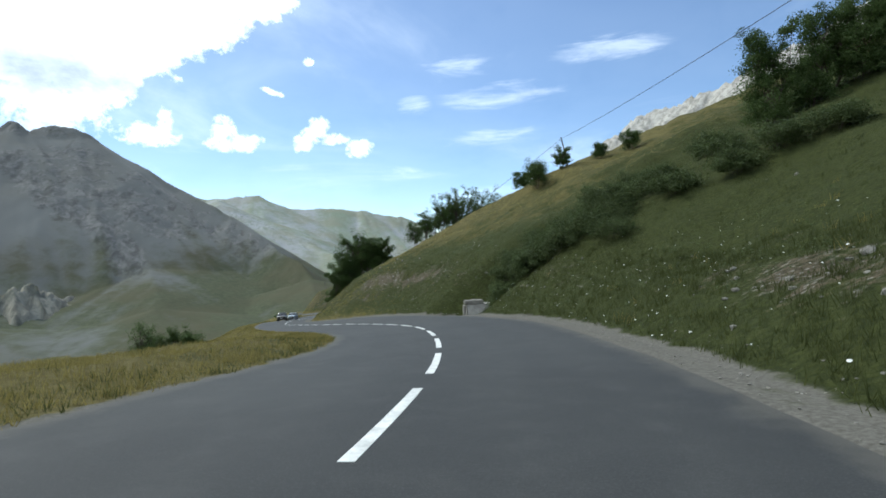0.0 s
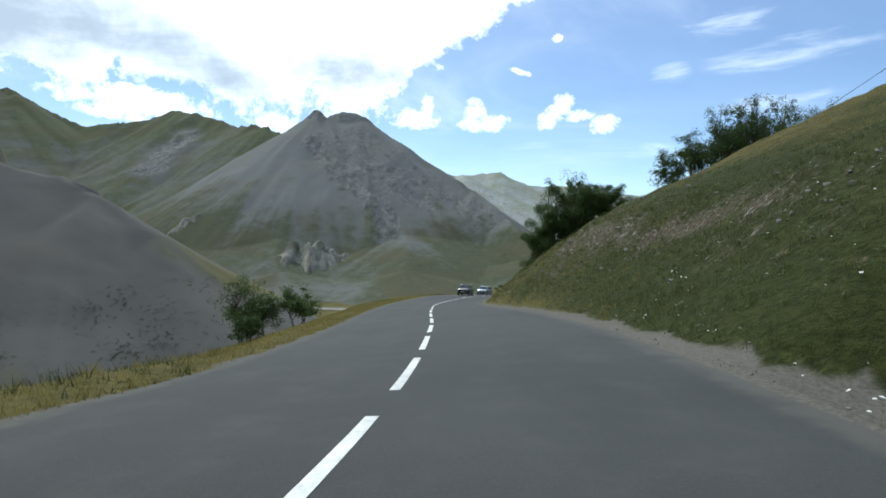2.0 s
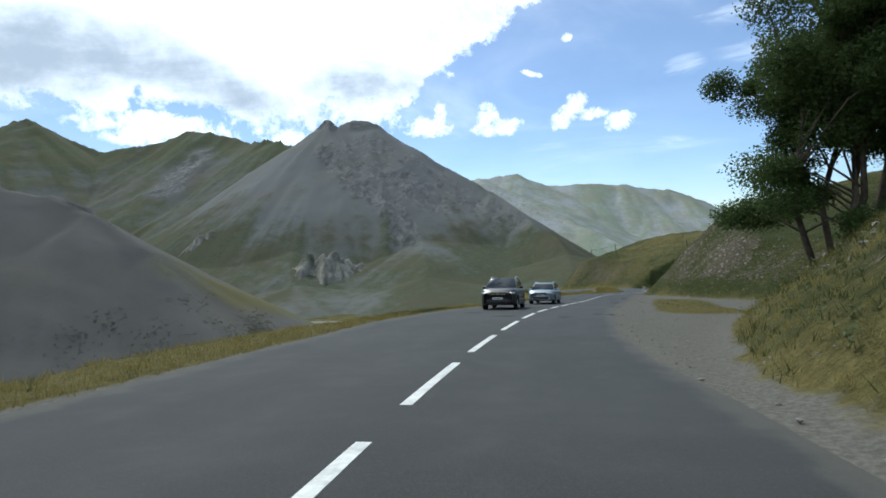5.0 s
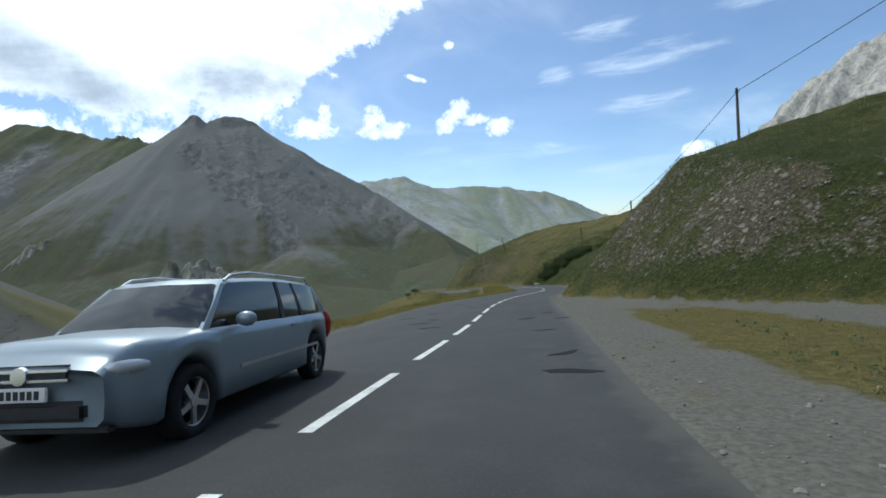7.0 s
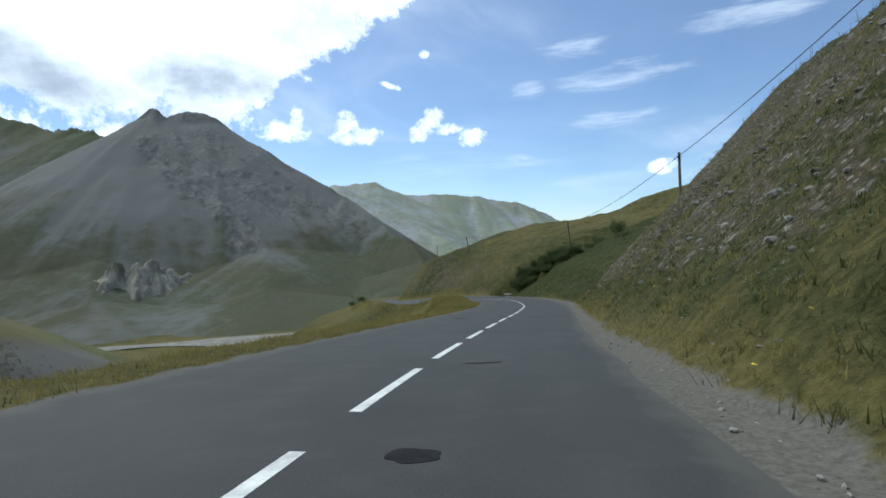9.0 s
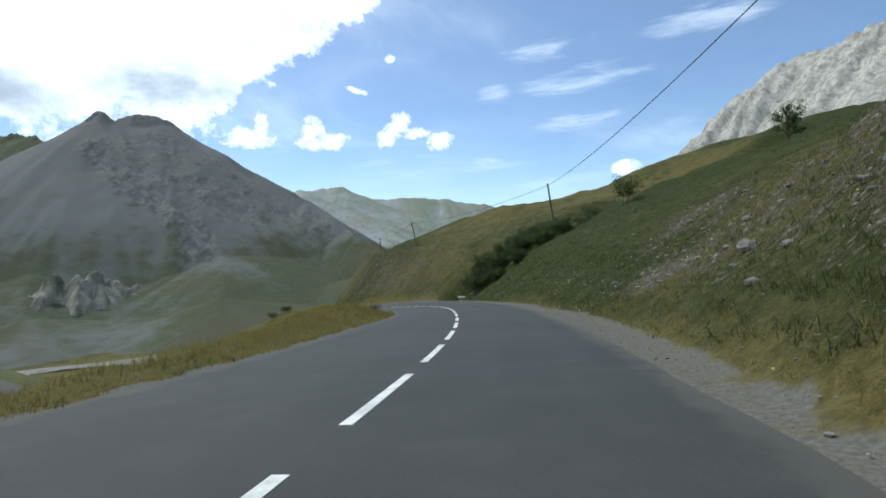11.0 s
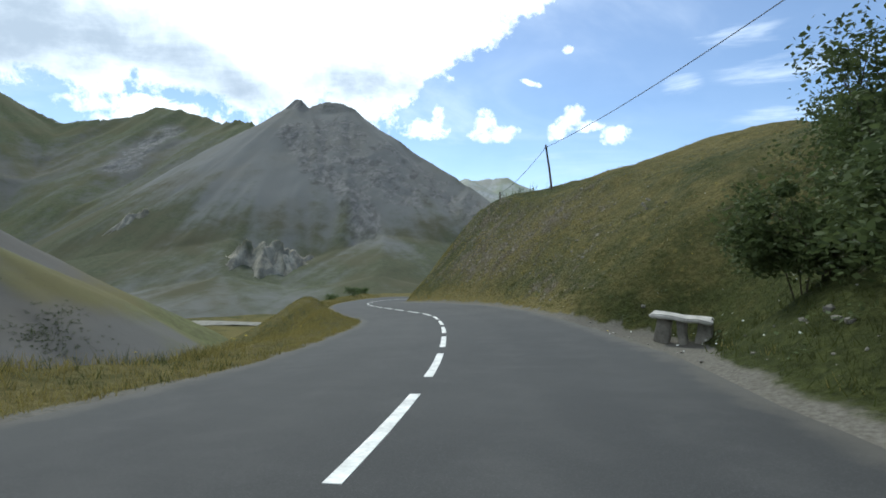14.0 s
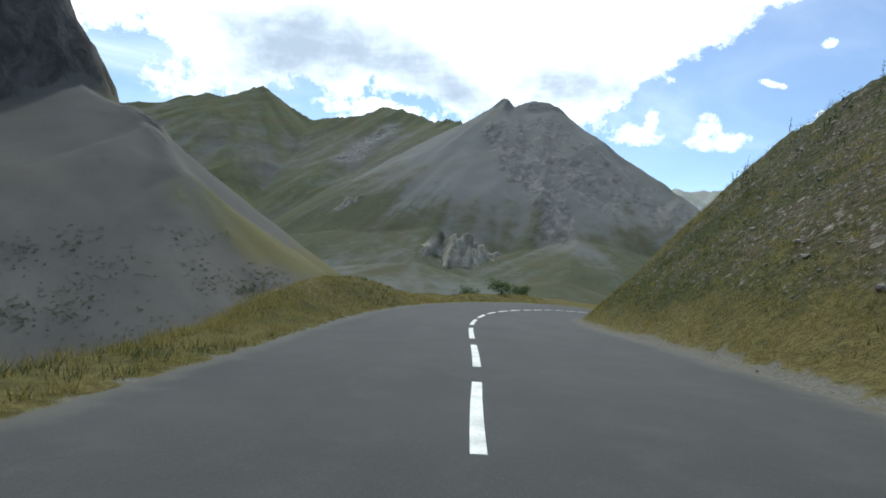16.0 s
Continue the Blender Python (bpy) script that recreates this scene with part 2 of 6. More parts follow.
def mountain_material(name, scree, rockc, grass, amount, grain=(1.0, 0.3, 0.25)):
    """Scree, crags and alpine turf. The cover layer tells how far it is crag and turf, and holds the fall-line streaks."""
    m, t, b = material(name, 0.95)
    p = world_pos(t)
    st = t.nodes.new("ShaderNodeMapping")
    st.inputs["Scale"].default_value = grain
    t.links.new(p, st.inputs["Vector"])
    q = st.outputs[0]
    at = t.nodes.new("ShaderNodeAttribute")
    at.attribute_name = "cover"
    cs = t.nodes.new("ShaderNodeSeparateColor")
    t.links.new(at.outputs["Color"], cs.inputs[0])
    crag, turf, fall = cs.outputs
    n1, n2 = noise_tex(t, p, 0.006, 6, 0.6), noise_tex(t, p, 0.03, 6, 0.62, 0.5)
    n3, n4 = noise_tex(t, p, 0.11, 6, 0.7), noise_tex(t, q, 0.06, 7, 0.68, 0.6)
    n5 = noise_tex(t, p, 0.45, 4, 0.7)
    # scree: smooth fans with faint paler and darker runs down the slope
    sc = mixc(t, fall, tuple(c * 0.90 for c in scree), tuple(c * 1.08 for c in scree))
    sc = mixc(t, mth(t, "MULTIPLY", smooth(t, n1, 0.42, 0.68), 0.5), sc, (scree[0] * 0.96, scree[1] * 0.90, scree[2] * 0.80))
    # crags: broken ledges, dark clefts, pale faces
    rk = mixc(t, smooth(t, n4, 0.36, 0.64), tuple(c * 0.74 for c in rockc), tuple(c * 1.4 for c in rockc))
    rk = mixc(t, mth(t, "MULTIPLY", smooth(t, n3, 0.5, 0.68), 0.45), rk, tuple(c * 0.6 for c in rockc))
    ck = smooth(t, mth(t, "ADD", crag, mth(t, "MULTIPLY", mth(t, "SUBTRACT", n2, 0.5), 1.5)), 0.42, 0.66)
    c = mixc(t, ck, sc, rk)
    gr = mixc(t, smooth(t, n3, 0.3, 0.7), tuple(c * 0.75 for c in grass), tuple(c * 1.2 for c in grass))
    gr = mixc(t, smooth(t, n1, 0.4, 0.65), gr, (grass[0] * 1.12, grass[1] * 0.95, grass[2] * 1.0))
    mixn = mth(t, "ADD", mth(t, "MULTIPLY", n1, 0.4), mth(t, "ADD", mth(t, "MULTIPLY", n2, 0.35), mth(t, "MULTIPLY", fall, 0.25)))
    gf = mth(t, "ADD", turf, mth(t, "MULTIPLY", mth(t, "SUBTRACT", mixn, 0.5), 2.2))
    c = mixc(t, mth(t, "MULTIPLY", smooth(t, gf, 0.22, 0.88), amount), c, gr)
    c = mixc(t, mth(t, "MULTIPLY", smooth(t, n5, 0.56, 0.74), 0.22), c, tuple(k * 0.5 for k in rockc))
    t.links.new(c, b.inputs["Base Color"])
    bn = t.nodes.new("ShaderNodeBump")
    bn.inputs["Distance"].default_value = 7.0
    t.links.new(mth(t, "ADD", mth(t, "MULTIPLY", ck, 0.5), 0.05), bn.inputs["Strength"])
    t.links.new(mth(t, "ADD", n4, mth(t, "MULTIPLY", n3, 0.5)), bn.inputs["Height"])
    t.links.new(bn.outputs[0], b.inputs["Normal"])
    return m


def leaf_material(name, dark, light):
    m, t, b = material(name, 0.6)
    r = t.nodes.new("ShaderNodeNewGeometry").outputs["Random Per Island"]
    n = noise_tex(t, world_pos(t), 1.5, 3)
    f = mth(t, "ADD", mth(t, "MULTIPLY", r, 0.6), mth(t, "MULTIPLY", n, 0.5), clamp=True)
    t.links.new(mixc(t, f, dark, light), b.inputs["Base Color"])
    b.inputs["Subsurface Weight"].default_value = 0.0
    b.inputs["Specular IOR Level"].default_value = 0.1
    tr = t.nodes.new("ShaderNodeBsdfTranslucent")
    t.links.new(mixc(t, f, tuple(c * 1.3 for c in dark), tuple(c * 1.3 for c in light)), tr.inputs[0])
    mx = t.nodes.new("ShaderNodeMixShader")
    mx.inputs[0].default_value = 0.35
    t.links.new(b.outputs[0], mx.inputs[1])
    t.links.new(tr.outputs[0], mx.inputs[2])
    t.links.new(mx.outputs[0], t.nodes["Material Output"].inputs[0])
    return m


M_GROUND, M_ASPHALT = ground_material(), asphalt_material()
M_TAR = plain("tar", (0.022, 0.022, 0.023), 0.93, 0, 0.3, 8.0)
M_PAINT = plain("road_paint", (0.62, 0.62, 0.58), 0.7, 0, 0.25, 3.0)
M_LEAF = leaf_material("ash_leaves", (0.034, 0.056, 0.018), (0.092, 0.132, 0.042))
M_WILLOW = leaf_material("willow_leaves", (0.035, 0.052, 0.02), (0.095, 0.12, 0.045))
M_BARK = plain("bark", (0.09, 0.075, 0.06), 0.95, 0, 0.4, 5.0, 0.6, 20.0)
M_DRY = leaf_material("dry_grass", (0.136, 0.117, 0.036), (0.285, 0.240, 0.082))
M_GREEN = leaf_material("green_grass", (0.036, 0.046, 0.014), (0.083, 0.093, 0.030))
M_WEED = leaf_material("weed_leaves", (0.05, 0.07, 0.03), (0.12, 0.15, 0.065))
M_CONC = plain("weathered_concrete", (0.40, 0.385, 0.35), 0.9, 0, 0.3, 2.5, 0.5, 18.0)
M_STONE = plain("limestone", (0.205, 0.194, 0.168), 0.92, 0, 0.35, 1.6, 0.7, 9.0)
M_POLE = plain("weathered_pole_wood", (0.13, 0.11, 0.095), 0.9, 0, 0.3, 4.0, 0.4, 25.0)
M_WIRE = plain("black_cable", (0.03, 0.03, 0.032), 0.6, 0, 0.2)
M_PETAL = plain("white_petals", (0.75, 0.75, 0.70), 0.7, 0, 0.1)
M_YELLOW = plain("yellow_petals", (0.55, 0.42, 0.04), 0.7, 0, 0.2)

# ------------------------------------------------------------------ tools for meshes
def mesh_ob(name, verts, faces, mat, parent=None, smooth_shade=True, label=""):
    me = bpy.data.meshes.new(name)
    me.from_pydata([tuple(v) for v in verts], [], [tuple(f) for f in faces])
    me.materials.append(mat)
    if smooth_shade:
        me.polygons.foreach_set("use_smooth", [True] * len(me.polygons))
    ob = new(name, me)
    if parent is not None:
        ob.parent = parent
    if label:
        ob["label"] = label
    return ob


def fast_mesh(name, co, faces, mat, smooth_shade=True):
    """A mesh from arrays: co (n, 3), faces (m, 3 or 4)."""
    me = bpy.data.meshes.new(name)
    n, (m, k) = len(co), faces.shape
    me.vertices.add(n)
    me.vertices.foreach_set("co", np.ascontiguousarray(co, dtype=np.float32).ravel())
    me.loops.add(m * k)
    me.loops.foreach_set("vertex_index", np.ascontiguousarray(faces, dtype=np.int32).ravel())
    me.polygons.add(m)
    me.polygons.foreach_set("loop_start", np.arange(0, m * k, k, dtype=np.int32))
    me.polygons.foreach_set("use_smooth", np.full(m, smooth_shade))
    me.update(calc_edges=True)
    me.materials.append(mat)
    return new(name, me)


def part(name, bm, mat, parent, label="", smooth_shade=False):
    me = bpy.data.meshes.new(name)
    bm.normal_update()
    bm.to_mesh(me)
    bm.free()
    me.materials.append(mat)
    if smooth_shade:
        me.polygons.foreach_set("use_smooth", [True] * len(me.polygons))
    ob = new(name, me)
    if parent is not None:
        ob.parent = parent
    if label:
        ob["label"] = label
    return ob


def cover_layer(ob, cols):
    a = ob.data.color_attributes.new("cover", "FLOAT_COLOR", "POINT")
    full = np.ones((len(cols), 4), dtype=np.float32)
    full[:, :cols.shape[1]] = cols
    a.data.foreach_set("color", full.ravel())


def lattice(ix, iy, seed):
    h = (ix * 374761393 + iy * 668265263 + seed * 974634777) & 0xFFFFFFFF
    h = ((h ^ (h >> 13)) * 1274126177) & 0xFFFFFFFF
    return ((h ^ (h >> 16)) & 0xFFFF) / 65535.0


def vnoise(x, y, seed=0):
    ix, iy = np.floor(x).astype(np.int64), np.floor(y).astype(np.int64)
    fx, fy = x - ix, y - iy
    fx, fy = fx * fx * (3 - 2 * fx), fy * fy * (3 - 2 * fy)
    a, b = lattice(ix, iy, seed), lattice(ix + 1, iy, seed)
    c, d = lattice(ix, iy + 1, seed), lattice(ix + 1, iy + 1, seed)
    return (a + (b - a) * fx) * (1 - fy) + (c + (d - c) * fx) * fy


def fbm(x, y, octaves=4, seed=0, gain=0.5):
    """Smooth noise of about -1 to 1."""
    v, amp, tot = 0.0, 1.0, 0.0
    for o in range(octaves):
        k = 2.0 ** o
        ca, sa = math.cos(o * 0.7), math.sin(o * 0.7)
        v = v + amp * (vnoise((x * ca - y * sa) * k + 17.3 * o, (x * sa + y * ca) * k + 5.1 * o, seed + o) * 2 - 1)
        tot += amp
        amp *= gain
    return v / tot


def ramp(v, lo, hi):
    q = np.clip((v - lo) / np.where(np.abs(hi - lo) < 1e-6, 1e-6, hi - lo), 0, 1)
    return q * q * (3 - 2 * q)


# ------------------------------------------------------------------ the road's line
ROAD = np.array([
    (-24.80, -49.11, 4.15), (-19.23, -37.36, 2.89), (-13.65, -25.62, 1.62), (-8.08, -13.88, 0.36), (-2.51, -2.13, -0.91),
    (2.53, 9.37, -2.19), (5.19, 21.76, -3.53), (5.21, 34.75, -5.08), (3.29, 47.76, -6.66), (0.66, 60.49, -8.23),
    (-1.45, 73.03, -9.77), (-2.36, 86.27, -11.30), (-1.69, 99.52, -12.58), (-0.12, 112.03, -14.01), (2.15, 125.03, -15.47),
    (4.29, 137.72, -16.76), (7.03, 150.49, -18.18), (10.39, 163.13, -19.67), (14.02, 175.74, -21.14), (17.36, 188.50, -22.55),
    (19.56, 200.81, -23.82), (21.05, 214.19, -25.16), (21.59, 226.51, -26.48), (20.83, 239.69, -27.89), (16.80, 257.40, -29.84),
    (11.30, 268.50, -31.17), (5.60, 278.60, -32.40), (1.60, 288.50, -33.54), (-1.20, 300.00, -34.79), (-3.00, 313.00, -36.15),
    (-2.50, 326.00, -37.46), (2.00, 338.00, -38.70), (11.00, 349.00, -40.00), (24.00, 357.00, -41.40), (42.00, 364.00, -43.20),
    (68.00, 372.00, -45.80), (105.00, 386.00, -49.50), (160.00, 412.00, -55.00), (230.00, 450.00, -62.00)])


def spline(points, step):
    """Catmull-Rom curve through points, resampled at even steps of length."""
    p = np.vstack([2 * points[0] - points[1], points, 2 * points[-1] - points[-2]])
    u = np.linspace(0, 1, 24, endpoint=False)[:, None]
    segs = []
    for i in range(1, len(p) - 2):
        a, b, c, d = p[i - 1], p[i], p[i + 1], p[i + 2]
        segs.append(0.5 * (2 * b + (c - a) * u + (2 * a - 5 * b + 4 * c - d) * u ** 2 + (3 * b - a - 3 * c + d) * u ** 3))
    q = np.vstack(segs + [p[-2][None]])
    s = np.r_[0, np.cumsum(np.linalg.norm(np.diff(q[:, :2], axis=0), axis=1))]
    t = np.arange(0, s[-1], step)
    return np.stack([np.interp(t, s, q[:, k]) for k in range(3)], 1), t


CL, S0 = spline(ROAD, 1.0)
S0 = S0 - 54.2                                   # station 0 lies where the drive begins
TAN = np.gradient(CL[:, :2], axis=0)
TAN /= np.linalg.norm(TAN, axis=1)[:, None]
NRM = np.stack([TAN[:, 1], -TAN[:, 0]], 1)       # to the right of the way


def stations(x, y):
    """Station along the road, signed distance to the right of it, and the road's height there."""
    x, y = np.atleast_1d(np.asarray(x, float)), np.atleast_1d(np.asarray(y, float))
    s, n, z = np.empty_like(x), np.empty_like(x), np.empty_like(x)
    for a in range(0, len(x), 20000):
        xs, ys = x[a:a + 20000], y[a:a + 20000]
        k = ((xs[:, None] - CL[None, :, 0]) ** 2 + (ys[:, None] - CL[None, :, 1]) ** 2).argmin(1)
        dx, dy = xs - CL[k, 0], ys - CL[k, 1]
        along = dx * TAN[k, 0] + dy * TAN[k, 1]
        al = np.clip(along, -0.5, 0.5)
        side = np.sign(dx * NRM[k, 0] + dy * NRM[k, 1])
        s[a:a + 20000] = S0[k] + al
        n[a:a + 20000] = side * np.hypot(along - al, dx * NRM[k, 0] + dy * NRM[k, 1])
        z[a:a + 20000] = np.interp(S0[k] + al, S0, CL[:, 2])
    return s, n, z


def at_road(s, n):
    """The point at station s, n metres to the right of the line; its height is the ground's."""
    x = np.interp(s, S0, CL[:, 0]) + n * np.interp(s, S0, NRM[:, 0])
    y = np.interp(s, S0, CL[:, 1]) + n * np.interp(s, S0, NRM[:, 1])
    return float(x), float(y), float(land(np.array([x]), np.array([y]))[0][0])


# stations and what the land does there
ST = [-60, 0, 20, 45, 62, 76, 88, 100, 114, 128, 138, 150, 186, 200, 222, 245, 258, 272, 300, 360]
HALF_L = np.interp(S0, [-60, 8, 16, 34, 44, 55, 75, 97, 130, 160, 205, 218, 234, 244, 260, 283, 310],
                   [4.2, 4.2, 3.5, 4.1, 3.8, 4.1, 4.3, 5.0, 4.4, 4.2, 4.6, 4.3, 4.8, 3.9, 4.0, 4.2, 4.0])
HALF_R = np.interp(S0, [-60, 8, 20, 35, 50, 60, 68, 95, 130, 160, 200, 212, 238, 260, 285, 310],
                   [3.7, 3.8, 4.2, 4.2, 5.0, 4.8, 4.2, 3.0, 3.3, 3.3, 4.0, 4.2, 4.0, 5.1, 5.2, 3.9])
CAMBER = np.interp(S0, [-60, 0, 20, 41, 55, 75, 90, 200, 216, 234, 252, 275, 300, 330],
                   [-0.01, -0.01, 0.03, 0.06, 0.06, 0.02, 0, 0, 0.03, 0.05, 0.07, 0.08, 0.03, -0.05])


def tilt(s, n):
    """How far the road's cross fall lifts a point n metres to the right of the line."""
    return np.interp(s, S0, CAMBER) * (np.clip(n, -8, 8) - 1.4)


LAYBY = [0, 0, 0, 0, 0, 0, 0, 3.0, 7.5, 9, 3.5, 0.3, 0, 0.5, 0, 0, 0, 0, 0, 0]
SHOULDER = [0.7, 0.7, 1.1, 0.6, 0.6, 0.6, 0.8, 1.0, 1.2, 1.2, 0.8, 0.5, 0.5, 0.9, 0.4, 0.4, 0.4, 0.5, 0.5, 0.7]
BANK = [0.40, 0.42, 0.45, 0.72, 0.84, 0.88, 0.88, 0.80, 0.62, 0.74, 0.92, 1.08, 1.08, 0.62, 0.62, 0.66, 0.78, 0.95, 1.28, 1.4]
BANK_W = [5, 5, 5, 6, 7, 7, 7, 7, 6.5, 6.0, 6.4, 8.6, 14.5, 9, 9, 9, 9, 9.5, 9.5, 10]
HILL = [0.50, 0.50, 0.50, 0.52, 0.51, 0.49, 0.47, 0.44, 0.38, 0.22, 0.20, 0.25, 0.34, 0.36, 0.38, 0.38, 0.37, 0.35, 0.32, 0.35]
TOP = [0.38, 0.38, 0.38, 0.37, 0.37, 0.37, 0.39, 0.39, 0.34, 0.25, 0.24, 0.25, 0.28, 0.25, 0.23, 0.23, 0.23, 0.22, 0.22, 0.3]
ROCKY = [0.1, 0.1, 0.2, 0.26, 0.3, 0.27, 0.3, 0.3, 0.38, 0.42, 0.46, 0.52, 0.60, 0.42, 0.15, 0.14, 0.22, 0.40, 0.52, 0.3]
MOUND = [0.1, 0.2, 0.35, 0.15, 0.1, 0.0, -0.1, -0.2, -0.2, -0.2, -0.1, 0.0, 0.0, 0.25, 1.1, 0.35, 0.45, 0.1, 0.3, 0.3]
VERGE = [9, 9, 4.5, 0.9, 1.0, 1.6, 2.2, 2.4, 2.2, 1.9, 1.7, 1.5, 1.5, 2.2, 6, 1.5, 1.0, 0.9, 1.8, 5]
FALL = [0.5, 0.5, 0.5, 0.65, 0.45, 0.30, 0.36, 0.5, 0.55, 0.6, 0.6, 0.62, 0.62, 0.6, 0.5, 0.7, 0.8, 0.7, 0.5, 0.2]
LUSH = [0.98, 1.0, 1.0, 0.84, 0.74, 0.68, 0.60, 0.58, 0.62, 0.68, 0.68, 0.62, 0.62, 0.58, 0.76, 1.0, 0.50, 0.46, 0.56, 0.5]


# bare stony patches on the uphill side: station, distance, half length, half width
BARE = [(10.5, 7.4, 2.6, 1.3), (199.5, 7.6, 2.6, 1.3), (207, 12.5, 2.6, 2.0), (138, 13.0, 2.5, 1.8), (262, 6.6, 4.0, 0.8)]


def land(x, y):
    """Height of the ground, and how far it is gravel, bare rock and green."""
    s, n, zr = stations(x, y)
    g = lambda table: np.interp(s, ST, table)
    right = n > 0
    hl, hr = np.interp(s, S0, HALF_L), np.interp(s, S0, HALF_R)
    rough1 = fbm(x / 9.0, y / 9.0, 4, 3)
    rough2 = fbm(x / 2.2, y / 2.2, 3, 9)
    big = fbm(x / 55.0, y / 55.0, 3, 21)
    # uphill side
    d = np.maximum(n - hr, 0)
    lay = g(LAYBY)
    hollow = np.exp(-((s - 35.5) / 4.0) ** 4) + 1.25 * np.exp(-((s - 250.3) / 5.2) ** 4)
    sh = g(SHOULDER) + 3.4 * hollow
    e = np.maximum(d - sh - lay, 0)
    bw = g(BANK_W) * (1 + 0.25 * big)
    far = np.maximum(e - bw, 0)
    hill = g(BANK) * np.minimum(e, bw) + g(HILL) * np.minimum(far, 22) + g(TOP) * np.clip(far - 22, 0, 90) + 0.22 * np.clip(far - 112, 0, 240) + 0.05 * np.maximum(far - 352, 0)
    hill = hill + ramp(e, 0, 4) * (0.35 * rough2 + 0.8 * rough1) + ramp(e, 8, 60) * (3.5 * big + 0.8 * rough1)
    hill = hill - 0.8 * hollow * ramp(d, 0.1, 1.2) * (1 - ramp(e, 0.5, 4.0))
    hill = hill + 0.45 * ramp(e, 4.3, 4.9) * ramp(s, 42, 50) * (1 - ramp(s, 66, 76))
    hill = hill - 0.06 * ramp(d, 0, 1.2) * (1 - ramp(e, 0, 1))
    # valley side
    dl = np.maximum(-n - hl, 0)
    vw = g(VERGE) * (1 + 0.3 * big)
    tuft = 0.75 * np.exp(-((s - 291) / 8.0) ** 2) + 0.70 * np.exp(-((s - 265) / 5.5) ** 2)
    vw = vw + 1.2 * tuft
    mound = (g(MOUND) + tuft) * ramp(dl, 0.3, 2.0 + 1.5 * (1 - np.minimum(tuft, 1))) * (1 + 0.5 * rough1) + 0.12 * rough2 * ramp(dl, 0.3, 2)
    drop = np.maximum(dl - vw, 0)
    fall = g(FALL) * np.minimum(drop, 18) + 0.62 * np.clip(drop - 18, 0, 110) + 0.30 * np.clip(drop - 128, 0, 40) + 0.012 * np.maximum(drop - 168, 0)
    fall = fall * ramp(drop, -1, 3)
    valley = mound - fall + ramp(drop, 5, 50) * (1.5 * big + 0.8 * rough1)
    z = zr + tilt(s, n) + np.where(right, hill, valley)
    under = np.minimum(hr - n, n + hl)
    z = z - 0.10 * ramp(under, -0.25, 0.35)
    gravel = np.where(right, 1 - ramp(e, -0.3, 0.5), 0.8 * (1 - ramp(dl, 0.0, 0.4)))
    island = ramp(d, 1.6, 3.0) * (1 - ramp(d, 4.8, 6.6)) * ramp(s, 102, 107) * (1 - ramp(s, 127, 136))
    lush_cut = np.where(right, 0.45 * island, 0)
    gravel = np.where(right, gravel * (1 - 0.85 * island), gravel)
    band = np.where(right, ramp(e, 0.3, 2.5) * (1 - ramp(e, bw * 0.7, bw * 1.4)), 0)
    rock = band * g(ROCKY) * (1 + 0.5 * rough1)
    ledge = np.exp(-((e - 4.6 - 0.6 * rough1) / 0.8) ** 2) * ramp(s, 42, 50) * (1 - ramp(s, 66, 76))
    bare = sum(np.exp(-((s - a) / c) ** 2 - ((n - b) / w) ** 2) for a, b, c, w in BARE)
    rock = np.where(right, rock + 0.34 * ledge + 0.45 * bare, 0)
    dry_edge = 0.35 * (1 - ramp(d, 0.4, 2.0)) * ramp(s, 40, 60) * (1 - ramp(s, 218, 226) * (1 - ramp(s, 246, 252))) + np.where(lay > 1.5, 0.30 * (1 - ramp(e, 0, 1.2)), 0)
    meadow = 0.34 * ramp(far, 1, 8) * ramp(s, 36, 48) * (1 - ramp(s, 120, 140))
    lush = np.where(right, g(LUSH) - dry_edge - meadow, 0.27 + 0.15 * ramp(drop, 2, 25)) + 0.25 * big - lush_cut
    return z, np.clip(np.stack([gravel, rock, lush], 1), 0, 1)


def axis(lo, hi, fine, grow, reach_lo, reach_hi):
    """Grid lines: even and fine between lo and hi, ever wider outside, out to the reaches."""
    a = list(np.arange(lo, hi, fine))
    for end, sign, first in ((reach_hi, 1, hi), (reach_lo, -1, lo)):
        q, st = first, fine
        while sign * (end - q) > 0:
            if sign > 0:
                a.append(q)
            st *= grow
            q += sign * st
            if sign < 0:
                a.append(q)
    return np.unique(np.round(a, 4))


GX = axis(-26, 52, 0.5, 1.06, -4800, 4800)
GY = axis(-12, 318, 0.6, 1.06, -3000, 4800)
gx, gy = np.meshgrid(GX, GY)
gz, gcov = land(gx.ravel(), gy.ravel())
idx = np.arange(gx.size).reshape(gx.shape)
quads = np.stack([idx[:-1, :-1], idx[:-1, 1:], idx[1:, 1:], idx[1:, :-1]], -1).reshape(-1, 4)
ground = fast_mesh("ground", np.stack([gx.ravel(), gy.ravel(), gz], 1), quads, M_GROUND)
cover_layer(ground, gcov)
tagged(ground, "dry yellow-green mountain meadow with stony banks and gravel verges", "ground", kind="structure")

